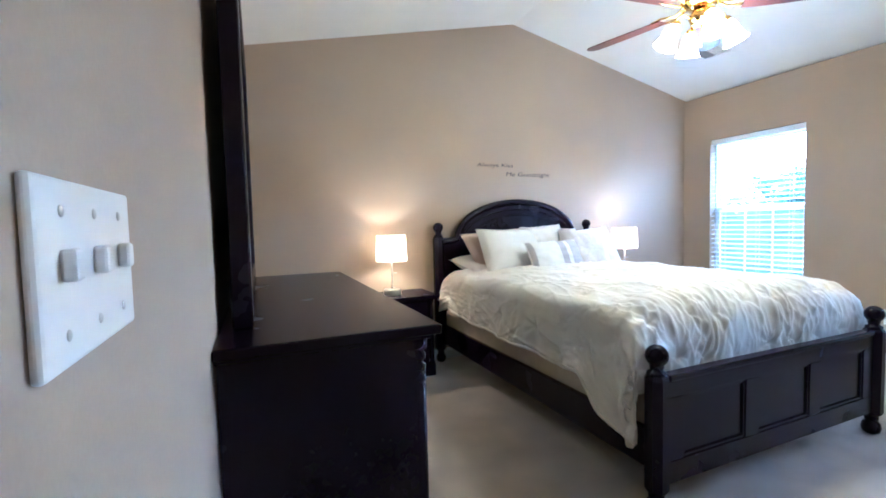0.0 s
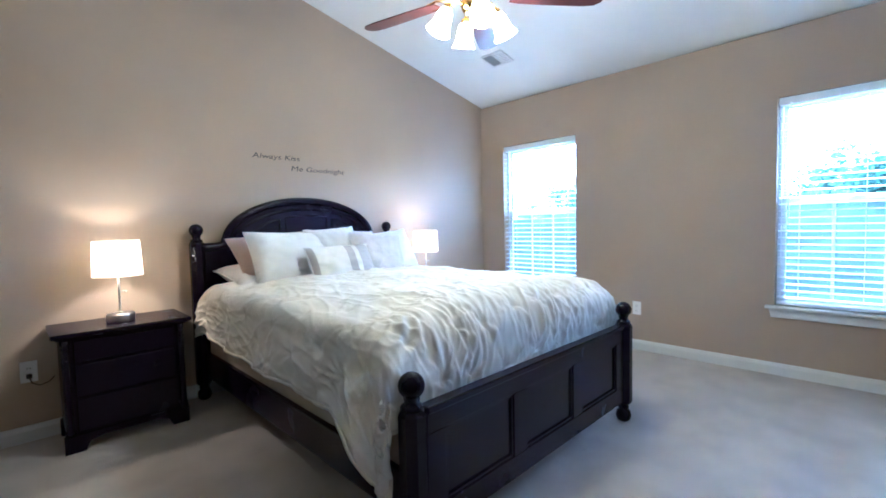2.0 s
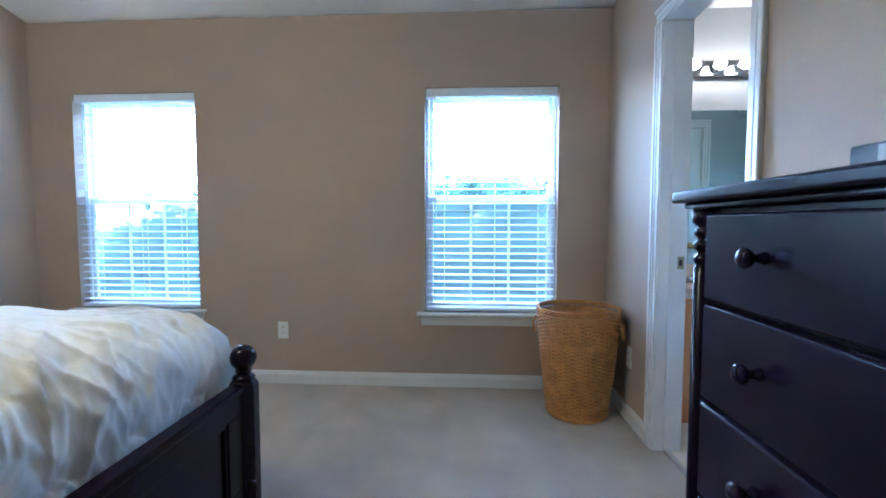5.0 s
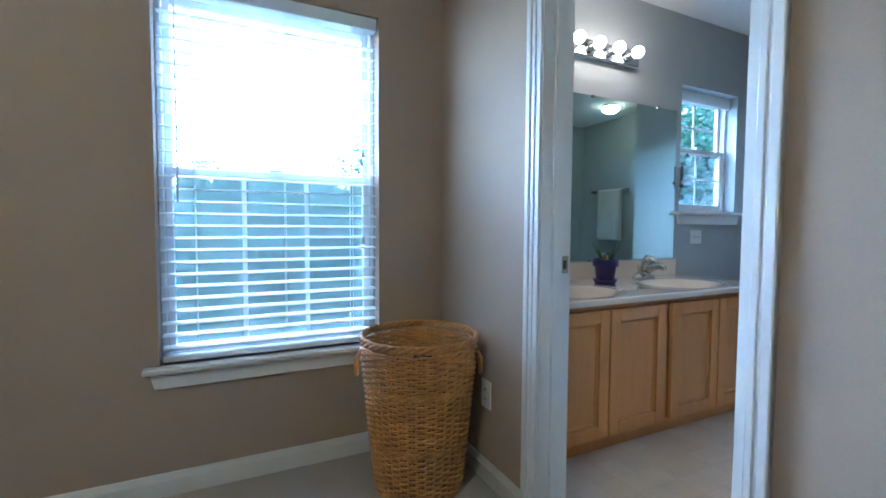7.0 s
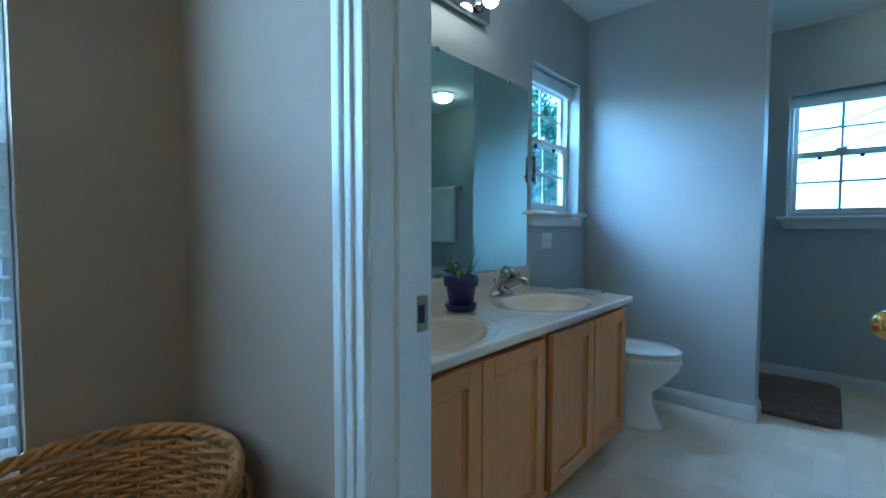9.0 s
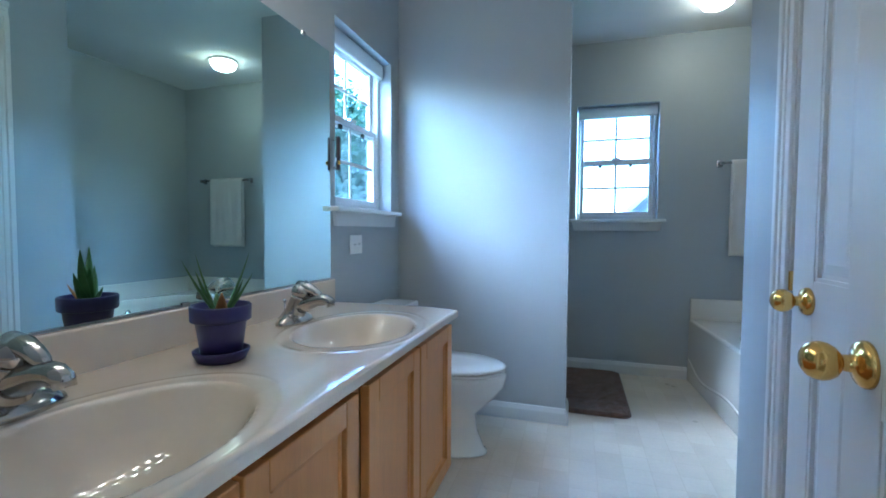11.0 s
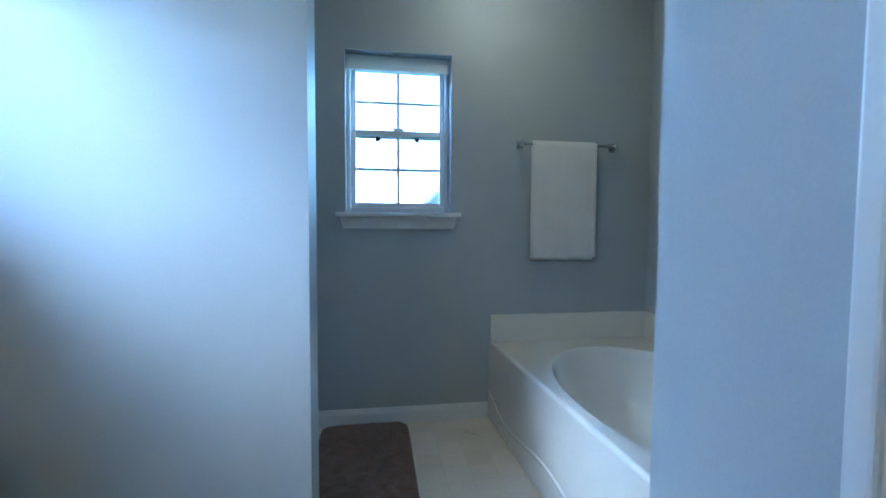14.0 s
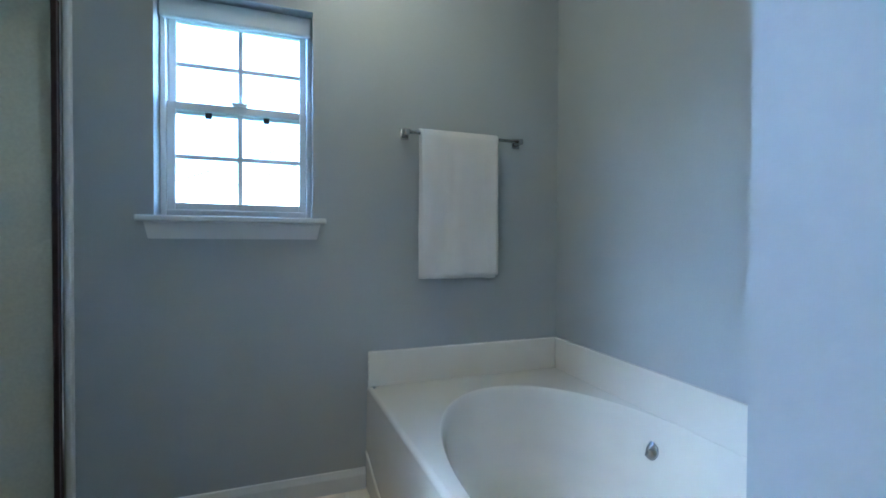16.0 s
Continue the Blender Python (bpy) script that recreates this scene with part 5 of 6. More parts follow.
def vanity_top():
    """Cast marble top with two oval bowls, a raised ring round each, and a splash along the wall."""
    bm = bmesh.new()
    nx, ny = 96, 250
    y1 = BN - 0.003
    sinks = ((5.015, -0.205), (5.015, 0.56))
    g = []
    for i in range(nx + 1):
        row = []
        for j in range(ny + 1):
            x, y = CF + (XE - 0.002 - CF) * i / nx, CS + (y1 - CS) * j / ny
            z = CT
            for cx, cy in sinks:
                e = math.hypot((x - cx) / 0.168, (y - cy) / 0.228)
                if e < 1.04:
                    z -= 0.125 * (1 - (e / 1.04) ** 3.2) ** 1.12
                ring = math.hypot((x - cx + 0.002) / 0.200, (y - cy) / 0.280)
                z += 0.0018 * math.exp(-((ring - 1.03) / 0.022) ** 2)
            z -= 0.048 * max(0.0, 0.12 - (x - CF))
            edge = min(x - CF, y - CS)
            if edge < 0.006:
                z -= 0.006 - math.sqrt(max(0.0, 0.006 ** 2 - (0.006 - edge) ** 2))
            row.append(bm.verts.new((x, y, z)))
        g.append(row)
    for i in range(nx):
        for j in range(ny):
            bm.faces.new((g[i][j], g[i + 1][j], g[i + 1][j + 1], g[i][j + 1])).smooth = True
    rim = [g[i][0] for i in range(nx + 1)] + [g[nx][j] for j in range(1, ny + 1)] + [g[i][ny] for i in range(nx - 1, -1, -1)] + [g[0][j] for j in range(ny - 1, 0, -1)]
    low = [bm.verts.new((v.co.x, v.co.y, CT - 0.033)) for v in rim]
    for k in range(len(rim)):
        q = (k + 1) % len(rim)
        bm.faces.new((rim[k], rim[q], low[q], low[k]))
    return bm


top = thing("double_sink_counter", "glossy cream cultured marble top with two oval sinks", "countertop")
part("basin_top", vanity_top(), M_MARBLE, top)
bm = bmesh.new(); box(bm, XE - 0.024, XE - 0.001, CS, BN - 0.003, CT - 0.004, CT + 0.098, 0.006, 3)
part("backsplash", bm, M_MARBLE, top)
bm = bmesh.new(); box(bm, CF + 0.03, XE - 0.0245, BN - 0.024, BN - 0.002, CT - 0.004, CT + 0.098, 0.006, 3)
part("side_splash", bm, M_MARBLE, top)
for cx, cy in ((5.015, -0.205), (5.015, 0.56)):
    bm = bmesh.new(); tower(bm, [(0.022, -0.004), (0.024, 0.001), (0.020, 0.004), (0.012, 0.002), (0.011, 0.006), (0.001, 0.007)], 22, Matrix.Translation((cx, cy, CT - 0.123)))
    part("drain", bm, M_CHROME, top, "chrome drain")
    bm = bmesh.new(); tower(bm, [(0.009, 0.0), (0.011, 0.002), (0.001, 0.003)], 14, Matrix.Translation((cx - 0.128, cy, CT - 0.058)) @ Matrix.Rotation(radians(60), 4, "Y"))
    part("overflow", bm, M_CHROME, top)


def faucet(x, y):
    """A centre-set single-lever faucet: spout towards -x."""
    t = thing("faucet", "chrome single-lever bathroom faucet behind the sink", "faucet", Matrix.Translation((x, y, CT)) @ Matrix.Scale(1.09, 4), group="vanity faucets")
    bm = bmesh.new()
    m = Matrix.Diagonal((0.46, 1, 1, 1))
    tower(bm, [(0.076, 0.0), (0.079, 0.004), (0.077, 0.010), (0.068, 0.019), (0.055, 0.026), (0.044, 0.032)], 40, m)
    part("base", bm, M_FAUCET, t)
    slant = Matrix.Translation((0.012, 0, 0)) @ Matrix.Rotation(radians(-21), 4, "Y")
    bm = bmesh.new()
    tower(bm, [(0.044, 0.008), (0.037, 0.026), (0.031, 0.045), (0.0285, 0.065), (0.0275, 0.085), (0.0275, 0.092)], 30, slant @ Matrix.Diagonal((0.9, 1, 1, 1)))
    part("body", bm, M_FAUCET, t)
    bm = bmesh.new(); tube(bm, [slant @ Vector((0.004, 0, 0.050)), (-0.034, 0, 0.057), (-0.062, 0, 0.068), (-0.088, 0, 0.075), (-0.110, 0, 0.075), (-0.123, 0, 0.069), (-0.127, 0, 0.057)], [0.026, 0.0235, 0.0205, 0.0185, 0.017, 0.0155, 0.0135], 18)
    part("spout", bm, M_FAUCET, t)
    bm = bmesh.new()
    tower(bm, [(0.0285, 0.094), (0.0300, 0.099), (0.0290, 0.112), (0.0220, 0.123), (0.010, 0.128), (0.001, 0.129)], 30, slant)
    tube(bm, [slant @ Vector(p) for p in ((0.016, 0, 0.114), (-0.012, 0, 0.122), (-0.036, 0, 0.123), (-0.056, 0, 0.119), (-0.066, 0, 0.114))], [0.019, 0.0175, 0.014, 0.0115, 0.007], 16)
    part("lever", bm, M_FAUCET, t)
    bm = bmesh.new(); tube(bm, [(0.034, 0, 0.02), (0.036, 0, 0.062)], 0.0025, 8); ball(bm, (0.036, 0, 0.066), 0.006, seg=10)
    part("lift_rod", bm, M_CHROME, t)
    return t


faucet(5.245, -0.205)
faucet(5.245, 0.56)

# plate mirror and its clips
wm = thing("wall_mirror", "wide frameless plate mirror over the vanity", "mirror")
bm = bmesh.new(); box(bm, XE - 0.0065, XE - 0.0005, CS + 0.012, BN - 0.006, CT + 0.104, 1.812)
part("mirror_glass", bm, M_MIRROR, wm)
for y in (-0.45, 0.1, 0.65):
    for z in (CT + 0.104, 1.812):
        bm = bmesh.new(); box(bm, XE - 0.0105, XE - 0.0068, y - 0.012, y + 0.012, z - 0.010, z + 0.006, 0.001)
        part("clip", bm, M_CHROME, wm)
wb = thing("wall_bracket", "small metal bracket at the mirror's edge", "bracket")
bm = bmesh.new(); tube(bm, [(XE - 0.028, CS - 0.020, 1.315), (XE - 0.028, CS - 0.020, 1.455)], 0.009, 12)
part("bar", bm, M_GASKET, wb)
for z in (1.325, 1.445):
    bm = bmesh.new(); tube(bm, [(XE - 0.002, CS - 0.020, z), (XE - 0.028, CS - 0.020, z)], 0.006, 10); ball(bm, (XE - 0.028, CS - 0.020, z + (0.008 if z > 1.4 else -0.008)), 0.008, seg=12)
    part("end_post", bm, M_GRILLE, wb)
bm = bmesh.new(); ball(bm, (XE - 0.036, CS - 0.012, 1.345), 0.007, (1, 1, 1.4), 10)
part("brass_cap", bm, M_BRASS, wb, "small brass cap")


# vanity light bar
vb = thing("vanity_light", "chrome bar with six lit globe bulbs over the mirror", "light fixture")
bm = bmesh.new(); box(bm, XE - 0.045, XE - 0.001, -0.228, 0.712, 2.010, 2.108, 0.008, 3)
part("back_bar", bm, M_CHROME, vb)
for k in range(6):
    y = -0.128 + 0.148 * k
    bm = bmesh.new(); tower(bm, [(0.030, 0.0), (0.030, 0.012), (0.022, 0.020), (0.020, 0.045)], 24, Matrix.Translation((XE - 0.046, y, 2.060)) @ Matrix.Rotation(radians(-90), 4, "Y"))
    so = part("socket", bm, M_CHROME, vb)
    bm = bmesh.new(); ball(bm, (XE - 0.046 - 0.073, y, 2.060), 0.033, seg=24)
    part("bulb", bm, M_BULB, so, "lit clear globe bulb")

plate("wall_outlet", "white bathroom outlet below the window sill", Matrix.Translation((XE, -0.87, 0.985)) @ FROM_E, 0.116, 0.090, "outlet", 1, True)


# potted aloe
def aloe(x, y):
    t = thing("potted_aloe", "small aloe in a cobalt blue pot with saucer", "potted plant", Matrix.Translation((x, y, CT)) @ Matrix.Scale(0.94, 4))
    bm = bmesh.new(); tower(bm, [(0.050, 0.0), (0.056, 0.003), (0.066, 0.024), (0.066, 0.029), (0.060, 0.029), (0.052, 0.010)], 36)
    part("saucer", bm, M_BLUEPOT, t)
    bm = bmesh.new(); tower(bm, [(0.043, 0.010), (0.047, 0.012), (0.059, 0.098), (0.060, 0.100), (0.067, 0.101), (0.070, 0.104), (0.071, 0.138), (0.068, 0.141), (0.063, 0.139), (0.060, 0.118)], 40)
    part("pot", bm, M_BLUEPOT, t)
    bm = bmesh.new(); tower(bm, [(0.061, 0.112), (0.061, 0.124), (0.04, 0.127), (0.001, 0.128)], 24)
    part("soil", bm, M_SOIL, t)
    rnd = random.Random(4)
    leaves = [(50, 0.15, 0.75), (36, 0.12, 0.6), (228, 0.11, 0.9), (215, 0.10, 0.5), (242, 0.09, 0.7), (62, 0.10, 0.85), (130, 0.06, 0.9), (-35, 0.05, 0.8), (45, 0.17, 0.40), (222, 0.175, 0.50), (232, 0.06, 1.1)]
    for k, (deg, ln, out) in enumerate(leaves):
        a = radians(deg + rnd.uniform(-8, 8))
        u, v = Vector((math.cos(a), math.sin(a), 0)), Vector((-math.sin(a), math.cos(a), 0))
        bm = bmesh.new()
        rings = []
        for i in range(9):
            f = i / 8
            c = u * (0.012 + ln * out * 0.85 * f * (1 - 0.25 * f)) + Vector((0, 0, 0.122 + ln * (f - 0.12 * f * f)))
            w = 0.0140 * (1 - f ** 1.6) + 0.0006
            rings.append([bm.verts.new(c + v * w * s + u * w * q) for s, q in ((1, 0.25), (0.5, -0.25), (-0.5, -0.25), (-1, 0.25), (-0.45, 0.10), (0.45, 0.10))])
        for p, q in zip(rings, rings[1:]):
            for i in range(6):
                bm.faces.new((p[i], p[(i + 1) % 6], q[(i + 1) % 6], q[i])).smooth = True
        bm.faces.new(rings[-1]); bm.faces.new(list(reversed(rings[0])))
        part("leaf", bm, M_DRYLEAF if k == 6 else M_ALOE, t, "dry orange leaf" if k == 6 else "")
    return t


aloe(5.155, 0.20)


# ---- toilet ----
def toilet(y):
    t = thing("toilet", "white porcelain toilet with its lid closed", "toilet", Matrix.Translation((0.02, y, 0)) @ Matrix.Diagonal((1, 0.94, 0.985, 1)))

    def egg(bm, rows, seg=40):
        rings = []
        for cx, hx, hy, z in rows:
            r = []
            for i in range(seg):
                a = 2 * math.pi * i / seg
                c = math.cos(a)
                r.append(bm.verts.new((cx - hx * c, hy * math.sin(a) * (1 - 0.10 * max(0, c)), z)))
            rings.append(r)
        for p, q in zip(rings, rings[1:]):
            for i in range(seg):
                bm.faces.new((p[i], p[(i + 1) % seg], q[(i + 1) % seg], q[i])).smooth = True
        bm.faces.new(list(reversed(rings[0]))); bm.faces.new(rings[-1])

    bm = bmesh.new()
    egg(bm, [(5.00, 0.275, 0.125, 0.0), (5.00, 0.275, 0.125, 0.012), (5.00, 0.262, 0.112, 0.02), (5.00, 0.225, 0.098, 0.11), (4.995, 0.215, 0.095, 0.19), (4.955, 0.255, 0.128, 0.265), (4.91, 0.265, 0.170, 0.335), (4.895, 0.258, 0.186, 0.375), (4.893, 0.256, 0.188, 0.392), (4.895, 0.245, 0.178, 0.398)])
    part("bowl", bm, M_PORC, t)
    bm = bmesh.new()
    egg(bm, [(4.888, 0.232, 0.170, 0.3985), (4.886, 0.245, 0.183, 0.4025), (4.886, 0.245, 0.183, 0.409), (4.888, 0.236, 0.174, 0.412)])
    part("seat", bm, M_PORC, t)
    bm = bmesh.new()
    egg(bm, [(4.888, 0.232, 0.170, 0.4125), (4.885, 0.247, 0.186, 0.420), (4.885, 0.246, 0.185, 0.428), (4.885, 0.232, 0.170, 0.434), (4.885, 0.12, 0.08, 0.437)])
    part("lid", bm, M_PORC, t)
    for s in (-0.07, 0.07):
        bm = bmesh.new(); box(bm, 5.115, 5.145, s - 0.02, s + 0.02, 0.398, 0.432, 0.006)
        part("lid_hinge", bm, M_PORC, t)
    bm = bmesh.new()
    box(bm, 5.155, XE - 0.042, -0.205, 0.205, 0.375, 0.652, 0.022, 4)
    part("tank", bm, M_PORC, t)
    bm = bmesh.new(); box(bm, 5.145, XE - 0.037, -0.215, 0.215, 0.653, 0.688, 0.010, 3)
    part("tank_lid", bm, M_PORC, t)
    bm = bmesh.new(); tube(bm, [(5.153, 0.15, 0.60), (5.138, 0.15, 0.60), (5.134, 0.10, 0.597)], 0.006, 10)
    part("flush_lever", bm, M_CHROME, t, "chrome flush lever")
    for s in (-0.112, 0.112):
        bm = bmesh.new(); ball(bm, (5.10, s, 0.016), 0.012, (1, 1, 0.9), 12)
        part("bolt_cap", bm, M_PORC, t)
    return t


toilet(-0.975)


# ---- garden tub ----
def tub():
    t = thing("bathtub", "off-white garden tub with oval basin and wavy apron", "bathtub")
    x0, x1, y0, y1, D = 2.638, 3.58, BS + 0.003, -0.631, 0.437
    cx, cy, hx, hy = 3.07, -1.543, 0.415, 0.695
    bm = bmesh.new()
    seg = 96

    def ring(k, z):
        r = []
        for i in range(seg):
            a = 2 * math.pi * i / seg
            c, s = math.cos(a), math.sin(a)
            e = (abs(c) ** 2.1 + abs(s) ** 2.1) ** (-1 / 2.1)
            r.append(bm.verts.new((cx + hx * k * e * c, cy + hy * (1 - (1 - k) * 0.62) * e * s, z)))
        return r

    rings = [ring(k, z) for k, z in ((1.0, D), (0.992, D - 0.003), (0.975, D - 0.016), (0.955, D - 0.05), (0.92, D - 0.14), (0.87, D - 0.24), (0.80, D - 0.31), (0.70, D - 0.345), (0.45, D - 0.358), (0.10, D - 0.362))]
    for p, q in zip(rings, rings[1:]):
        for i in range(seg):
            bm.faces.new((p[i], p[(i + 1) % seg], q[(i + 1) % seg], q[i])).smooth = True
    bm.faces.new(rings[-1])
    out = []
    for v in rings[0]:
        dx, dy = v.co.x - cx, v.co.y - cy
        k = min((x1 - 0.016 - cx - 0.045 * (cy - y0)) / (dx + 0.045 * dy) if dx + 0.045 * dy > 1e-6 else (x0 - cx) / dx if dx < -1e-3 else 1e9, (y1 - cy) / dy if dy > 1e-6 else (y0 - cy) / dy if dy < -1e-6 else 1e9)
        out.append(bm.verts.new((cx + dx * k, cy + dy * k, D)))
    for i in range(seg):
        bm.faces.new((out[i], out[(i + 1) % seg], rings[0][(i + 1) % seg], rings[0][i]))
    part("basin", bm, M_TUB, t)
    bm = bmesh.new()
    n = 40
    prof = [(x1 - 0.0165, D), (x1 - 0.008, D - 0.002), (x1 - 0.002, D - 0.007), (x1, D - 0.015), (x1 + 0.002, 0.30), (x1 + 0.004, 0.10), (x1 + 0.004, 0.0)]
    g = [[bm.verts.new((x - 0.045 * (y1 - y0) * j / n, y0 + (y1 - y0) * j / n, z)) for x, z in prof] for j in range(n + 1)]
    for j in range(n):
        for i in range(len(prof) - 1):
            bm.faces.new((g[j][i], g[j + 1][i], g[j + 1][i + 1], g[j][i + 1])).smooth = i < 3
    part("apron", bm, M_TUB, t)
    bm = bmesh.new()
    pts = []
    for j in range(61):
        f = j / 60
        y = y0 + (y1 - y0) * f
        z = 0.075 + 0.075 * math.exp(-(f / 0.10) ** 2) + 0.055 * math.exp(-((f - 0.42) / 0.16) ** 2)
        pts.append((x1 + 0.001 - 0.045 * (y - y0), y, z))
    tube(bm, pts, 0.010, 8)
    part("apron_bead", bm, M_TUB, t)
    bm = bmesh.new(); box(bm, x0, x1 - 0.001, y0 - 0.001, y0 + 0.022, D - 0.004, 0.585, 0.006, 3)
    part("back_ledge", bm, M_TUB, t)
    bm = bmesh.new(); box(bm, x0 - 0.001, x0 + 0.022, y0 + 0.0225, y1, D - 0.004, 0.585, 0.006, 3)
    part("side_ledge", bm, M_TUB, t)
    bm = bmesh.new(); tower(bm, [(0.034, 0.0), (0.036, 0.004), (0.030, 0.009), (0.008, 0.010), (0.006, 0.013), (0.001, 0.0135)], 30, Matrix.Translation((2.694, -1.76, 0.325)) @ Matrix.Rotation(radians(78), 4, "Y"))
    part("overflow_plate", bm, M_CHROME, t, "chrome overflow plate")
    bm = bmesh.new(); tower(bm, [(0.034, 0.0), (0.036, 0.004), (0.020, 0.006), (0.012, 0.010), (0.012, 0.030), (0.016, 0.034), (0.001, 0.040)], 26, Matrix.Translation((2.93, -1.70, D - 0.36)))
    part("drain_stopper", bm, M_CHROME, t, "chrome drain stopper")
    return t


tub()

# towel bar with towel
tb = thing("towel_bar", "chrome towel bar on the wall over the tub", "towel bar")
for x in (2.875, 3.42):
    bm = bmesh.new()
    box(bm, x - 0.020, x + 0.020, BS + 0.0005, BS + 0.012, 1.498, 1.548, 0.005); box(bm, x - 0.013, x + 0.013, BS + 0.0125, BS + 0.062, 1.509, 1.537, 0.006)
    part("bracket", bm, M_CHROME, tb)
bm = bmesh.new(); tube(bm, [(2.88, BS + 0.052, 1.523), (3.415, BS + 0.052, 1.523)], 0.008, 14)
part("rail", bm, M_CHROME, tb)
bm = bmesh.new()
rows = []
for i in range(37):
    u = i / 36
    row = []
    for j in range(61):
        v = j / 60
        L = 0.635 + 0.665
        s = v * L
        if s < 0.635:
            z, yo = 1.536 - (0.635 - s), 1.0
        elif s < 0.655:
            z, yo = 1.540, 1 - 2 * (s - 0.635) / 0.02
        else:
            z, yo = 1.536 - (s - 0.655), -1.0
        x = 2.997 + 0.366 * u + 0.006 * noise.noise((u * 3, z * 2, yo)) + 0.010 * (1.538 - z) * (0.5 - u) * (1 if yo > 0 else 0.3)
        w = (0.014 * noise.noise((u * 5.0, z * 1.2, yo * 2)) + 0.006 * noise.noise((u * 13.0, z * 2.0, yo * 3))) * min(1.0, (1.543 - z) * 3)
        y = BS + 0.052 + yo * 0.0135 + w + (0.012 * (1.538 - z) if yo > 0 else 0.0)
        z -= (0.012 * u - 0.004) * (yo > 0) * (1.538 - z) / 0.6 + (0.006 * noise.noise((u * 6, 1, yo)) if z < 1.0 else 0)
        row.append(bm.verts.new((x, max(y, BS + 0.016), z)))
    rows.append(row)
for i in range(36):
    for j in range(60):
        bm.faces.new((rows[i][j], rows[i + 1][j], rows[i + 1][j + 1], rows[i][j + 1])).smooth = True
tw = part("bath_towel", bm, M_TOWEL)
mo = tw.modifiers.new("thick", "SOLIDIFY")
mo.thickness, mo.offset = 0.009, 0
tagged(tw, "folded white terry towel hanging over the towel bar", "towel")


# bath mat
bm = bmesh.new()
rx0, rx1, ry0, ry1, rc = 4.037, 4.49, -2.40, -1.575, 0.07
n, mm = 60, 110
g = []
for i in range(n + 1):
    row = []
    for j in range(mm + 1):
        x, y = rx0 + (rx1 - rx0) * i / n, ry0 + (ry1 - ry0) * j / mm
        ex, ey = min(x - rx0, rx1 - x), min(y - ry0, ry1 - y)
        if ex < rc and ey < rc:
            dx, dy = rc - ex, rc - ey
            d = math.hypot(dx, dy)
            if d > rc:
                x += (dx - dx * rc / d) * (1 if x < (rx0 + rx1) / 2 else -1)
                y += (dy - dy * rc / d) * (1 if y < (ry0 + ry1) / 2 else -1)
                ex = ey = 0
            else:
                ex = ey = rc - d
        e = min(ex, ey, 0.02) / 0.02
        z = 0.003 + 0.022 * math.sqrt(max(0.0, e * (2 - e))) + e * (0.006 * noise.noise((x * 22, y * 22, 0)) + 0.005 * noise.noise((x * 70, y * 70, 2)))
        row.append(bm.verts.new((x, y, z)))
    g.append(row)
for i in range(n):
    for j in range(mm):
        bm.faces.new((g[i][j], g[i + 1][j], g[i + 1][j + 1], g[i][j + 1])).smooth = True
rim = [g[i][0] for i in range(n + 1)] + [g[n][j] for j in range(1, mm + 1)] + [g[i][mm] for i in range(n - 1, -1, -1)] + [g[0][j] for j in range(mm - 1, 0, -1)]
low = [bm.verts.new((v.co.x, v.co.y, 0.0)) for v in rim]
for k in range(len(rim)):
    q = (k + 1) % len(rim)
    bm.faces.new((rim[k], rim[q], low[q], low[k]))
bm.faces.new(low)
tagged(part("bath_mat", bm, M_RUG), "brown shag bath mat on the vinyl floor", "bath mat")

# ---- shower ----
sh = thing("shower_stall", "cream fibreglass shower stall with a framed glass door", "shower")
SX, SY0, SY1, SH = 4.62, BS, PY - 0.165, 1.90
bm = bmesh.new(); box(bm, SX - 0.02, XE - 0.002, SY0 + 0.002, SY1 - 0.002, 0, 0.04); box(bm, SX - 0.02, SX + 0.06, SY0 + 0.002, SY1 - 0.002, 0.0405, 0.11, 0.012, 3)
part("pan", bm, M_SURROUND, sh)
for a in ((XE - 0.022, XE - 0.002, SY0 + 0.0225, SY1 - 0.0225), (SX + 0.0, XE - 0.002, SY0 + 0.002, SY0 + 0.022), (SX + 0.0, XE - 0.002, SY1 - 0.022, SY1 - 0.002)):
    bm = bmesh.new(); box(bm, *a, 0.1105, SH)
    part("wall_panel", bm, M_SURROUND, sh)
for y0, y1 in ((SY0 + 0.001, SY0 + 0.030), (SY1 - 0.030, SY1 - 0.001)):
    bm = bmesh.new(); box(bm, SX - 0.02, SX - 0.0005, y0, y1, 0.11, SH + 0.01, 0.006, 3)
    part("front_flange", bm, M_TRIM, sh, "white front flange")
    s = 1 if y0 < -2 else -1
    y = y1 if s > 0 else y0
    bm = bmesh.new(); box(bm, SX + 0.002, SX + 0.034, min(y0, y0 + 0.03), max(y1 - 0.001, y0 + 0.03), 0.112, SH - 0.02, 0.004)
    part("door_post", bm, M_CHROME, sh, "chrome door post")
    bm = bmesh.new(); box(bm, SX + 0.010, SX + 0.026, min(y, y + s * 0.014), max(y, y + s * 0.014), 0.135, SH - 0.045, 0.002)
    part("gasket", bm, M_GASKET, sh, "dark door gasket")
for z0, z1 in ((0.112, 0.135), (SH - 0.045, SH - 0.02)):
    bm = bmesh.new(); box(bm, SX + 0.004, SX + 0.032, SY0 + 0.031, SY1 - 0.031, z0, z1, 0.003)
    part("door_rail", bm, M_CHROME, sh)
bm = bmesh.new(); box(bm, SX + 0.015, SX + 0.020, SY0 + 0.044, SY1 - 0.044, 0.1355, SH - 0.0455)
pn = part("glass_door", bm, M_GLASS, sh, "clear shower glass")
pn.visible_shadow = False

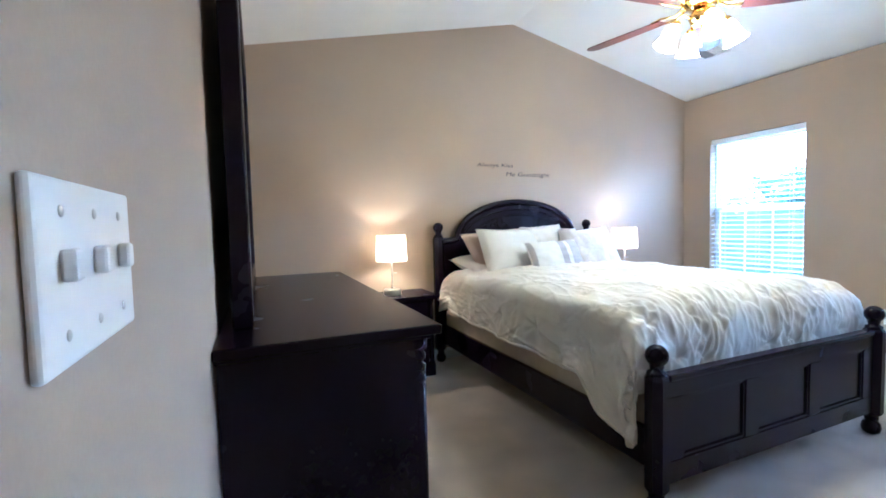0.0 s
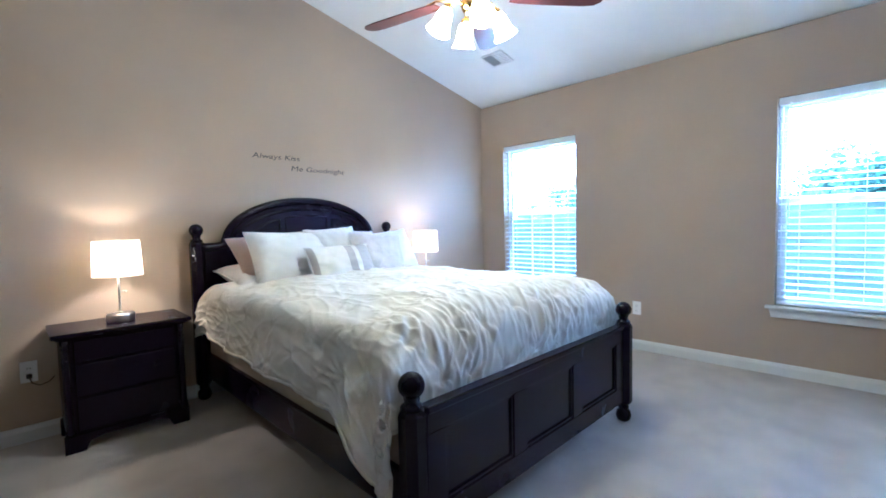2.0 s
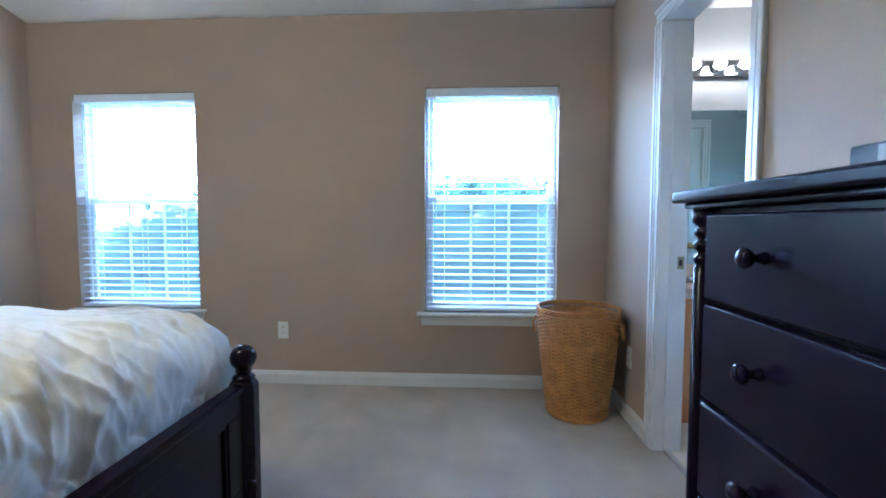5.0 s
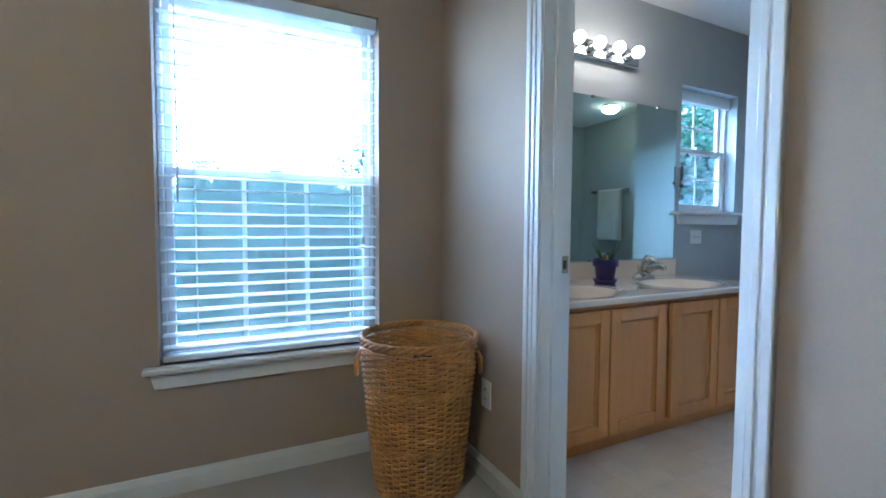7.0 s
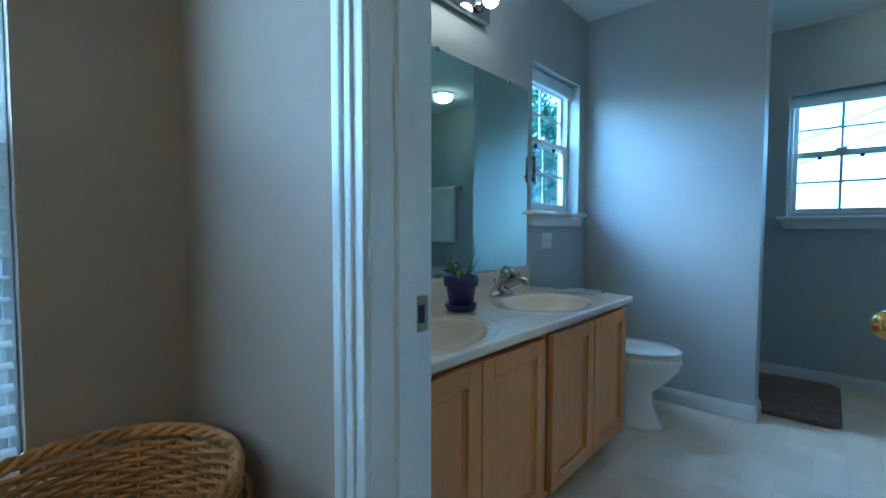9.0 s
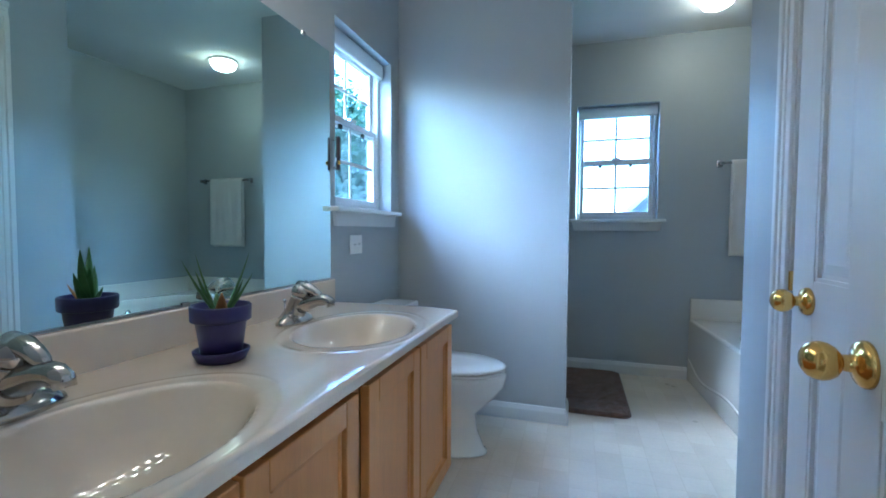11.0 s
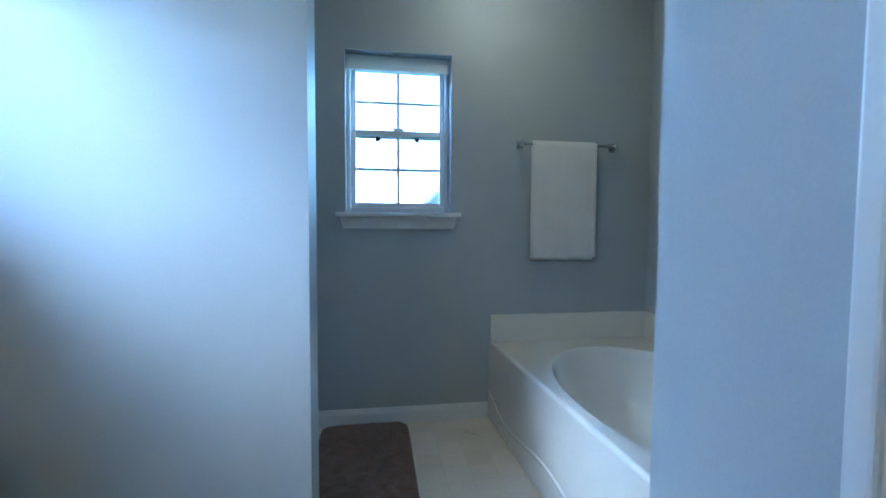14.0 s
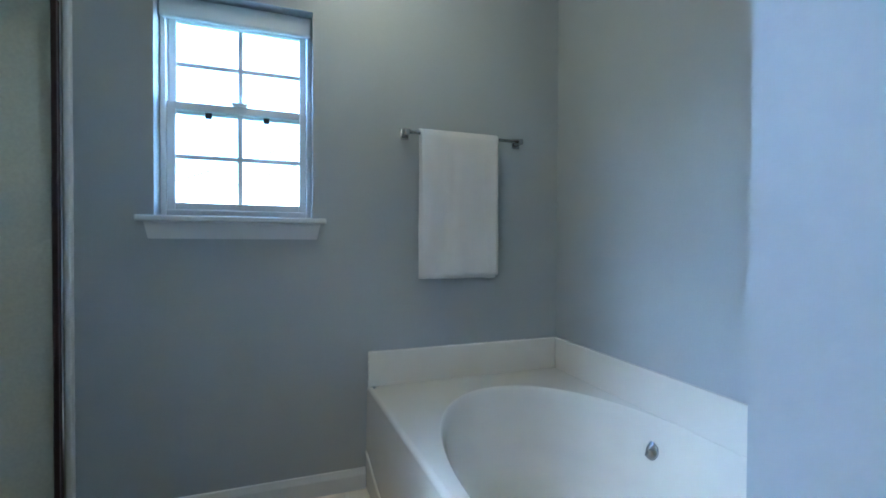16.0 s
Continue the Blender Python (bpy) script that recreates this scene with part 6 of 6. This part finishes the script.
# ---- bathroom ceiling light ----
cl = thing("ceiling_light", "lit opal glass dome light on the bathroom ceiling", "ceiling light", Matrix.Translation((3.597, -1.92, BCEIL)))
bm = bmesh.new(); tower(bm, [(0.100, -0.018), (0.105, -0.012), (0.105, -0.0005)], 40)
part("base_ring", bm, M_TRIM, cl)
bm = bmesh.new(); tower(bm, [(0.001, -0.088), (0.045, -0.083), (0.078, -0.066), (0.095, -0.040), (0.098, -0.019)], 40)
part("dome", bm, M_DOME, cl, "glowing opal glass dome")


# ---- outside ----
bm = bmesh.new(); box(bm, -300, 300, -300, 300, -3.3, -3.0)
structure("ground", bm, M_GRASS, "sunlit lawn below the upstairs windows", "ground")


def tree(x, y, h, spread, seed, n_clump=15, leaf_mat=None, leaf=1.0):
    """A broadleaf tree: tapered trunk, limbs, and a crown of many small leaf clumps with gaps."""
    rnd = random.Random(seed)
    t = thing("broadleaf_tree", "leafy green tree outside the windows", "tree", Matrix.Translation((x, y, -3.0)), group="trees by the house")
    bm = bmesh.new()
    tube(bm, [(0, 0, 0), (0.05, 0.03, h * 0.25), (-0.06, 0.05, h * 0.5), (0.02, -0.04, h * 0.85)], [0.22, 0.16, 0.11, 0.03], 10)
    tips = []
    for k in range(13):
        a, z = rnd.uniform(0, 6.28), h * rnd.uniform(0.2, 0.8)
        ln = spread * rnd.uniform(0.55, 1.0) * (1.15 - z / h * 0.6)
        tip = Vector((ln * math.cos(a), ln * math.sin(a), z + rnd.uniform(0.3, 1.4)))
        tube(bm, [(0, 0, z), tip * 0.5 + Vector((0, 0, z * 0.5)), tip], [0.07, 0.045, 0.012], 6)
        tips += [tip, tip * 0.7 + Vector((0, 0, z * 0.3))]
    part("trunk", bm, M_BARK, t)
    verts, faces = [], []
    for tip in tips + [Vector((0, 0, h * 0.95))]:
        for c in range(n_clump):
            q = tip + Vector((rnd.gauss(0, 0.42), rnd.gauss(0, 0.42), rnd.gauss(0, 0.38)))
            for l in range(24):
                p = q + Vector((rnd.gauss(0, 0.2), rnd.gauss(0, 0.2), rnd.gauss(0, 0.16)))
                u = Vector((rnd.uniform(-1, 1), rnd.uniform(-1, 1), rnd.uniform(-0.6, 0.6))).normalized() * rnd.uniform(0.08, 0.15) * leaf
                w = u.cross(Vector((rnd.uniform(-1, 1), rnd.uniform(-1, 1), rnd.uniform(-1, 1)))).normalized() * 0.062 * leaf
                b0 = len(verts)
                verts += [p - u, p + w, p + u, p - w]
                faces.append((b0, b0 + 1, b0 + 2, b0 + 3))
    me = bpy.data.meshes.new("crown")
    me.from_pydata([tuple(v) for v in verts], [], faces)
    me.materials.append(leaf_mat or M_LEAF)
    cr = new("crown", me)
    cr.parent = t
    return t


# trees before the bedroom windows get the glare-lightened leaf, the southern ones M_LEAF
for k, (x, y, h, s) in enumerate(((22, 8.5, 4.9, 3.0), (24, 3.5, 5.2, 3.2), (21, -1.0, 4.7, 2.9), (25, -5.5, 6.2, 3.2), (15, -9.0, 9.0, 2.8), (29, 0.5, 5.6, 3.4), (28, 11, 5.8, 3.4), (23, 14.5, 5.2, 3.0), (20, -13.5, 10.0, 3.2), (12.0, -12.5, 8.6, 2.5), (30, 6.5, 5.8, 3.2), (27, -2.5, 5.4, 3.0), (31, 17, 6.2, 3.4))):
    tree(x, y, h * (1.12 if y > -3 else 1), s * 1.1, 30 + k, 22, M_GLARELEAF if y > -3 else M_LEAF, 1.2)
for k, (x, y, h, s) in enumerate(((9.8, -7.2, 7.6, 2.3), (11.2, -10.6, 8.4, 2.4), (8.6, -9.6, 7.0, 2.0))):
    tree(x, y, h * 0.84, s, 60 + k, 56, leaf=0.62)
# added trees, mostly out of view: they cut low sky light into the bathroom
for k, (x, y, h, s) in enumerate(((10.6, -4.4, 6.8, 2.3), (11.6, -2.2, 6.6, 2.3), (8.4, -6.2, 6.2, 1.9), (13.0, -6.5, 7.4, 2.5))):
    tree(x, y, h * 0.84, s, 110 + k, 56, leaf=0.62)
# low row in front, its leaves lightened for the same window glare
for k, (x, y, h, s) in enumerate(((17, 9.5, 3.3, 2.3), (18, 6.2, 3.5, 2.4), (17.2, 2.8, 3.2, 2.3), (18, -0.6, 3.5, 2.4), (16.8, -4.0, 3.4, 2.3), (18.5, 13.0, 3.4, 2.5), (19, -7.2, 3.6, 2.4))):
    tree(x, y, h * 1.2, s, 80 + k, 22, M_GLARELEAF, 1.2)

# neighbour's house beyond the south window
ho = thing("neighbour_house", "grey sided house with a grey shingle gable roof", "house", Matrix.Translation((-2.4, -27, -3.0)))
bm = bmesh.new(); prism(bm, [(-5, 0), (5, 0), (5, 3.8), (0, 8.7), (-5, 3.8)], -8, 0)
part("wall", bm, M_SIDING, ho)
bm = bmesh.new()
for s in (-1, 1):
    prism(bm, [(0, 8.75), (s * 5.5, 3.36), (s * 5.5, 3.56), (0, 8.95)], -8.4, 0.4)
part("roof", bm, M_SHINGLE, ho)
for x in (-2.4, 2.0):
    bm = bmesh.new(); box(bm, x - 0.55, x + 0.55, 0.001, 0.05, 1.2, 2.7, 0.01)
    w = part("window", bm, M_VINYL, ho)
    bm = bmesh.new(); box(bm, x - 0.45, x + 0.45, 0.0505, 0.06, 1.3, 2.6)
    part("pane", bm, M_BLACK, w, "dark window pane")
pl = thing("power_lines", "two dark overhead cables sagging past the window", "cable")
for dz, dy in ((0.0, 0.0), (-0.55, 0.8)):
    bm = bmesh.new(); tube(bm, [(16 - 32 * i / 16, -15.3 - dy, -0.6 + 13.6 * i / 16 - 0.5 * math.sin(math.pi * i / 16) + dz) for i in range(17)], 0.022, 6)
    part("cable", bm, M_BLACK, pl)
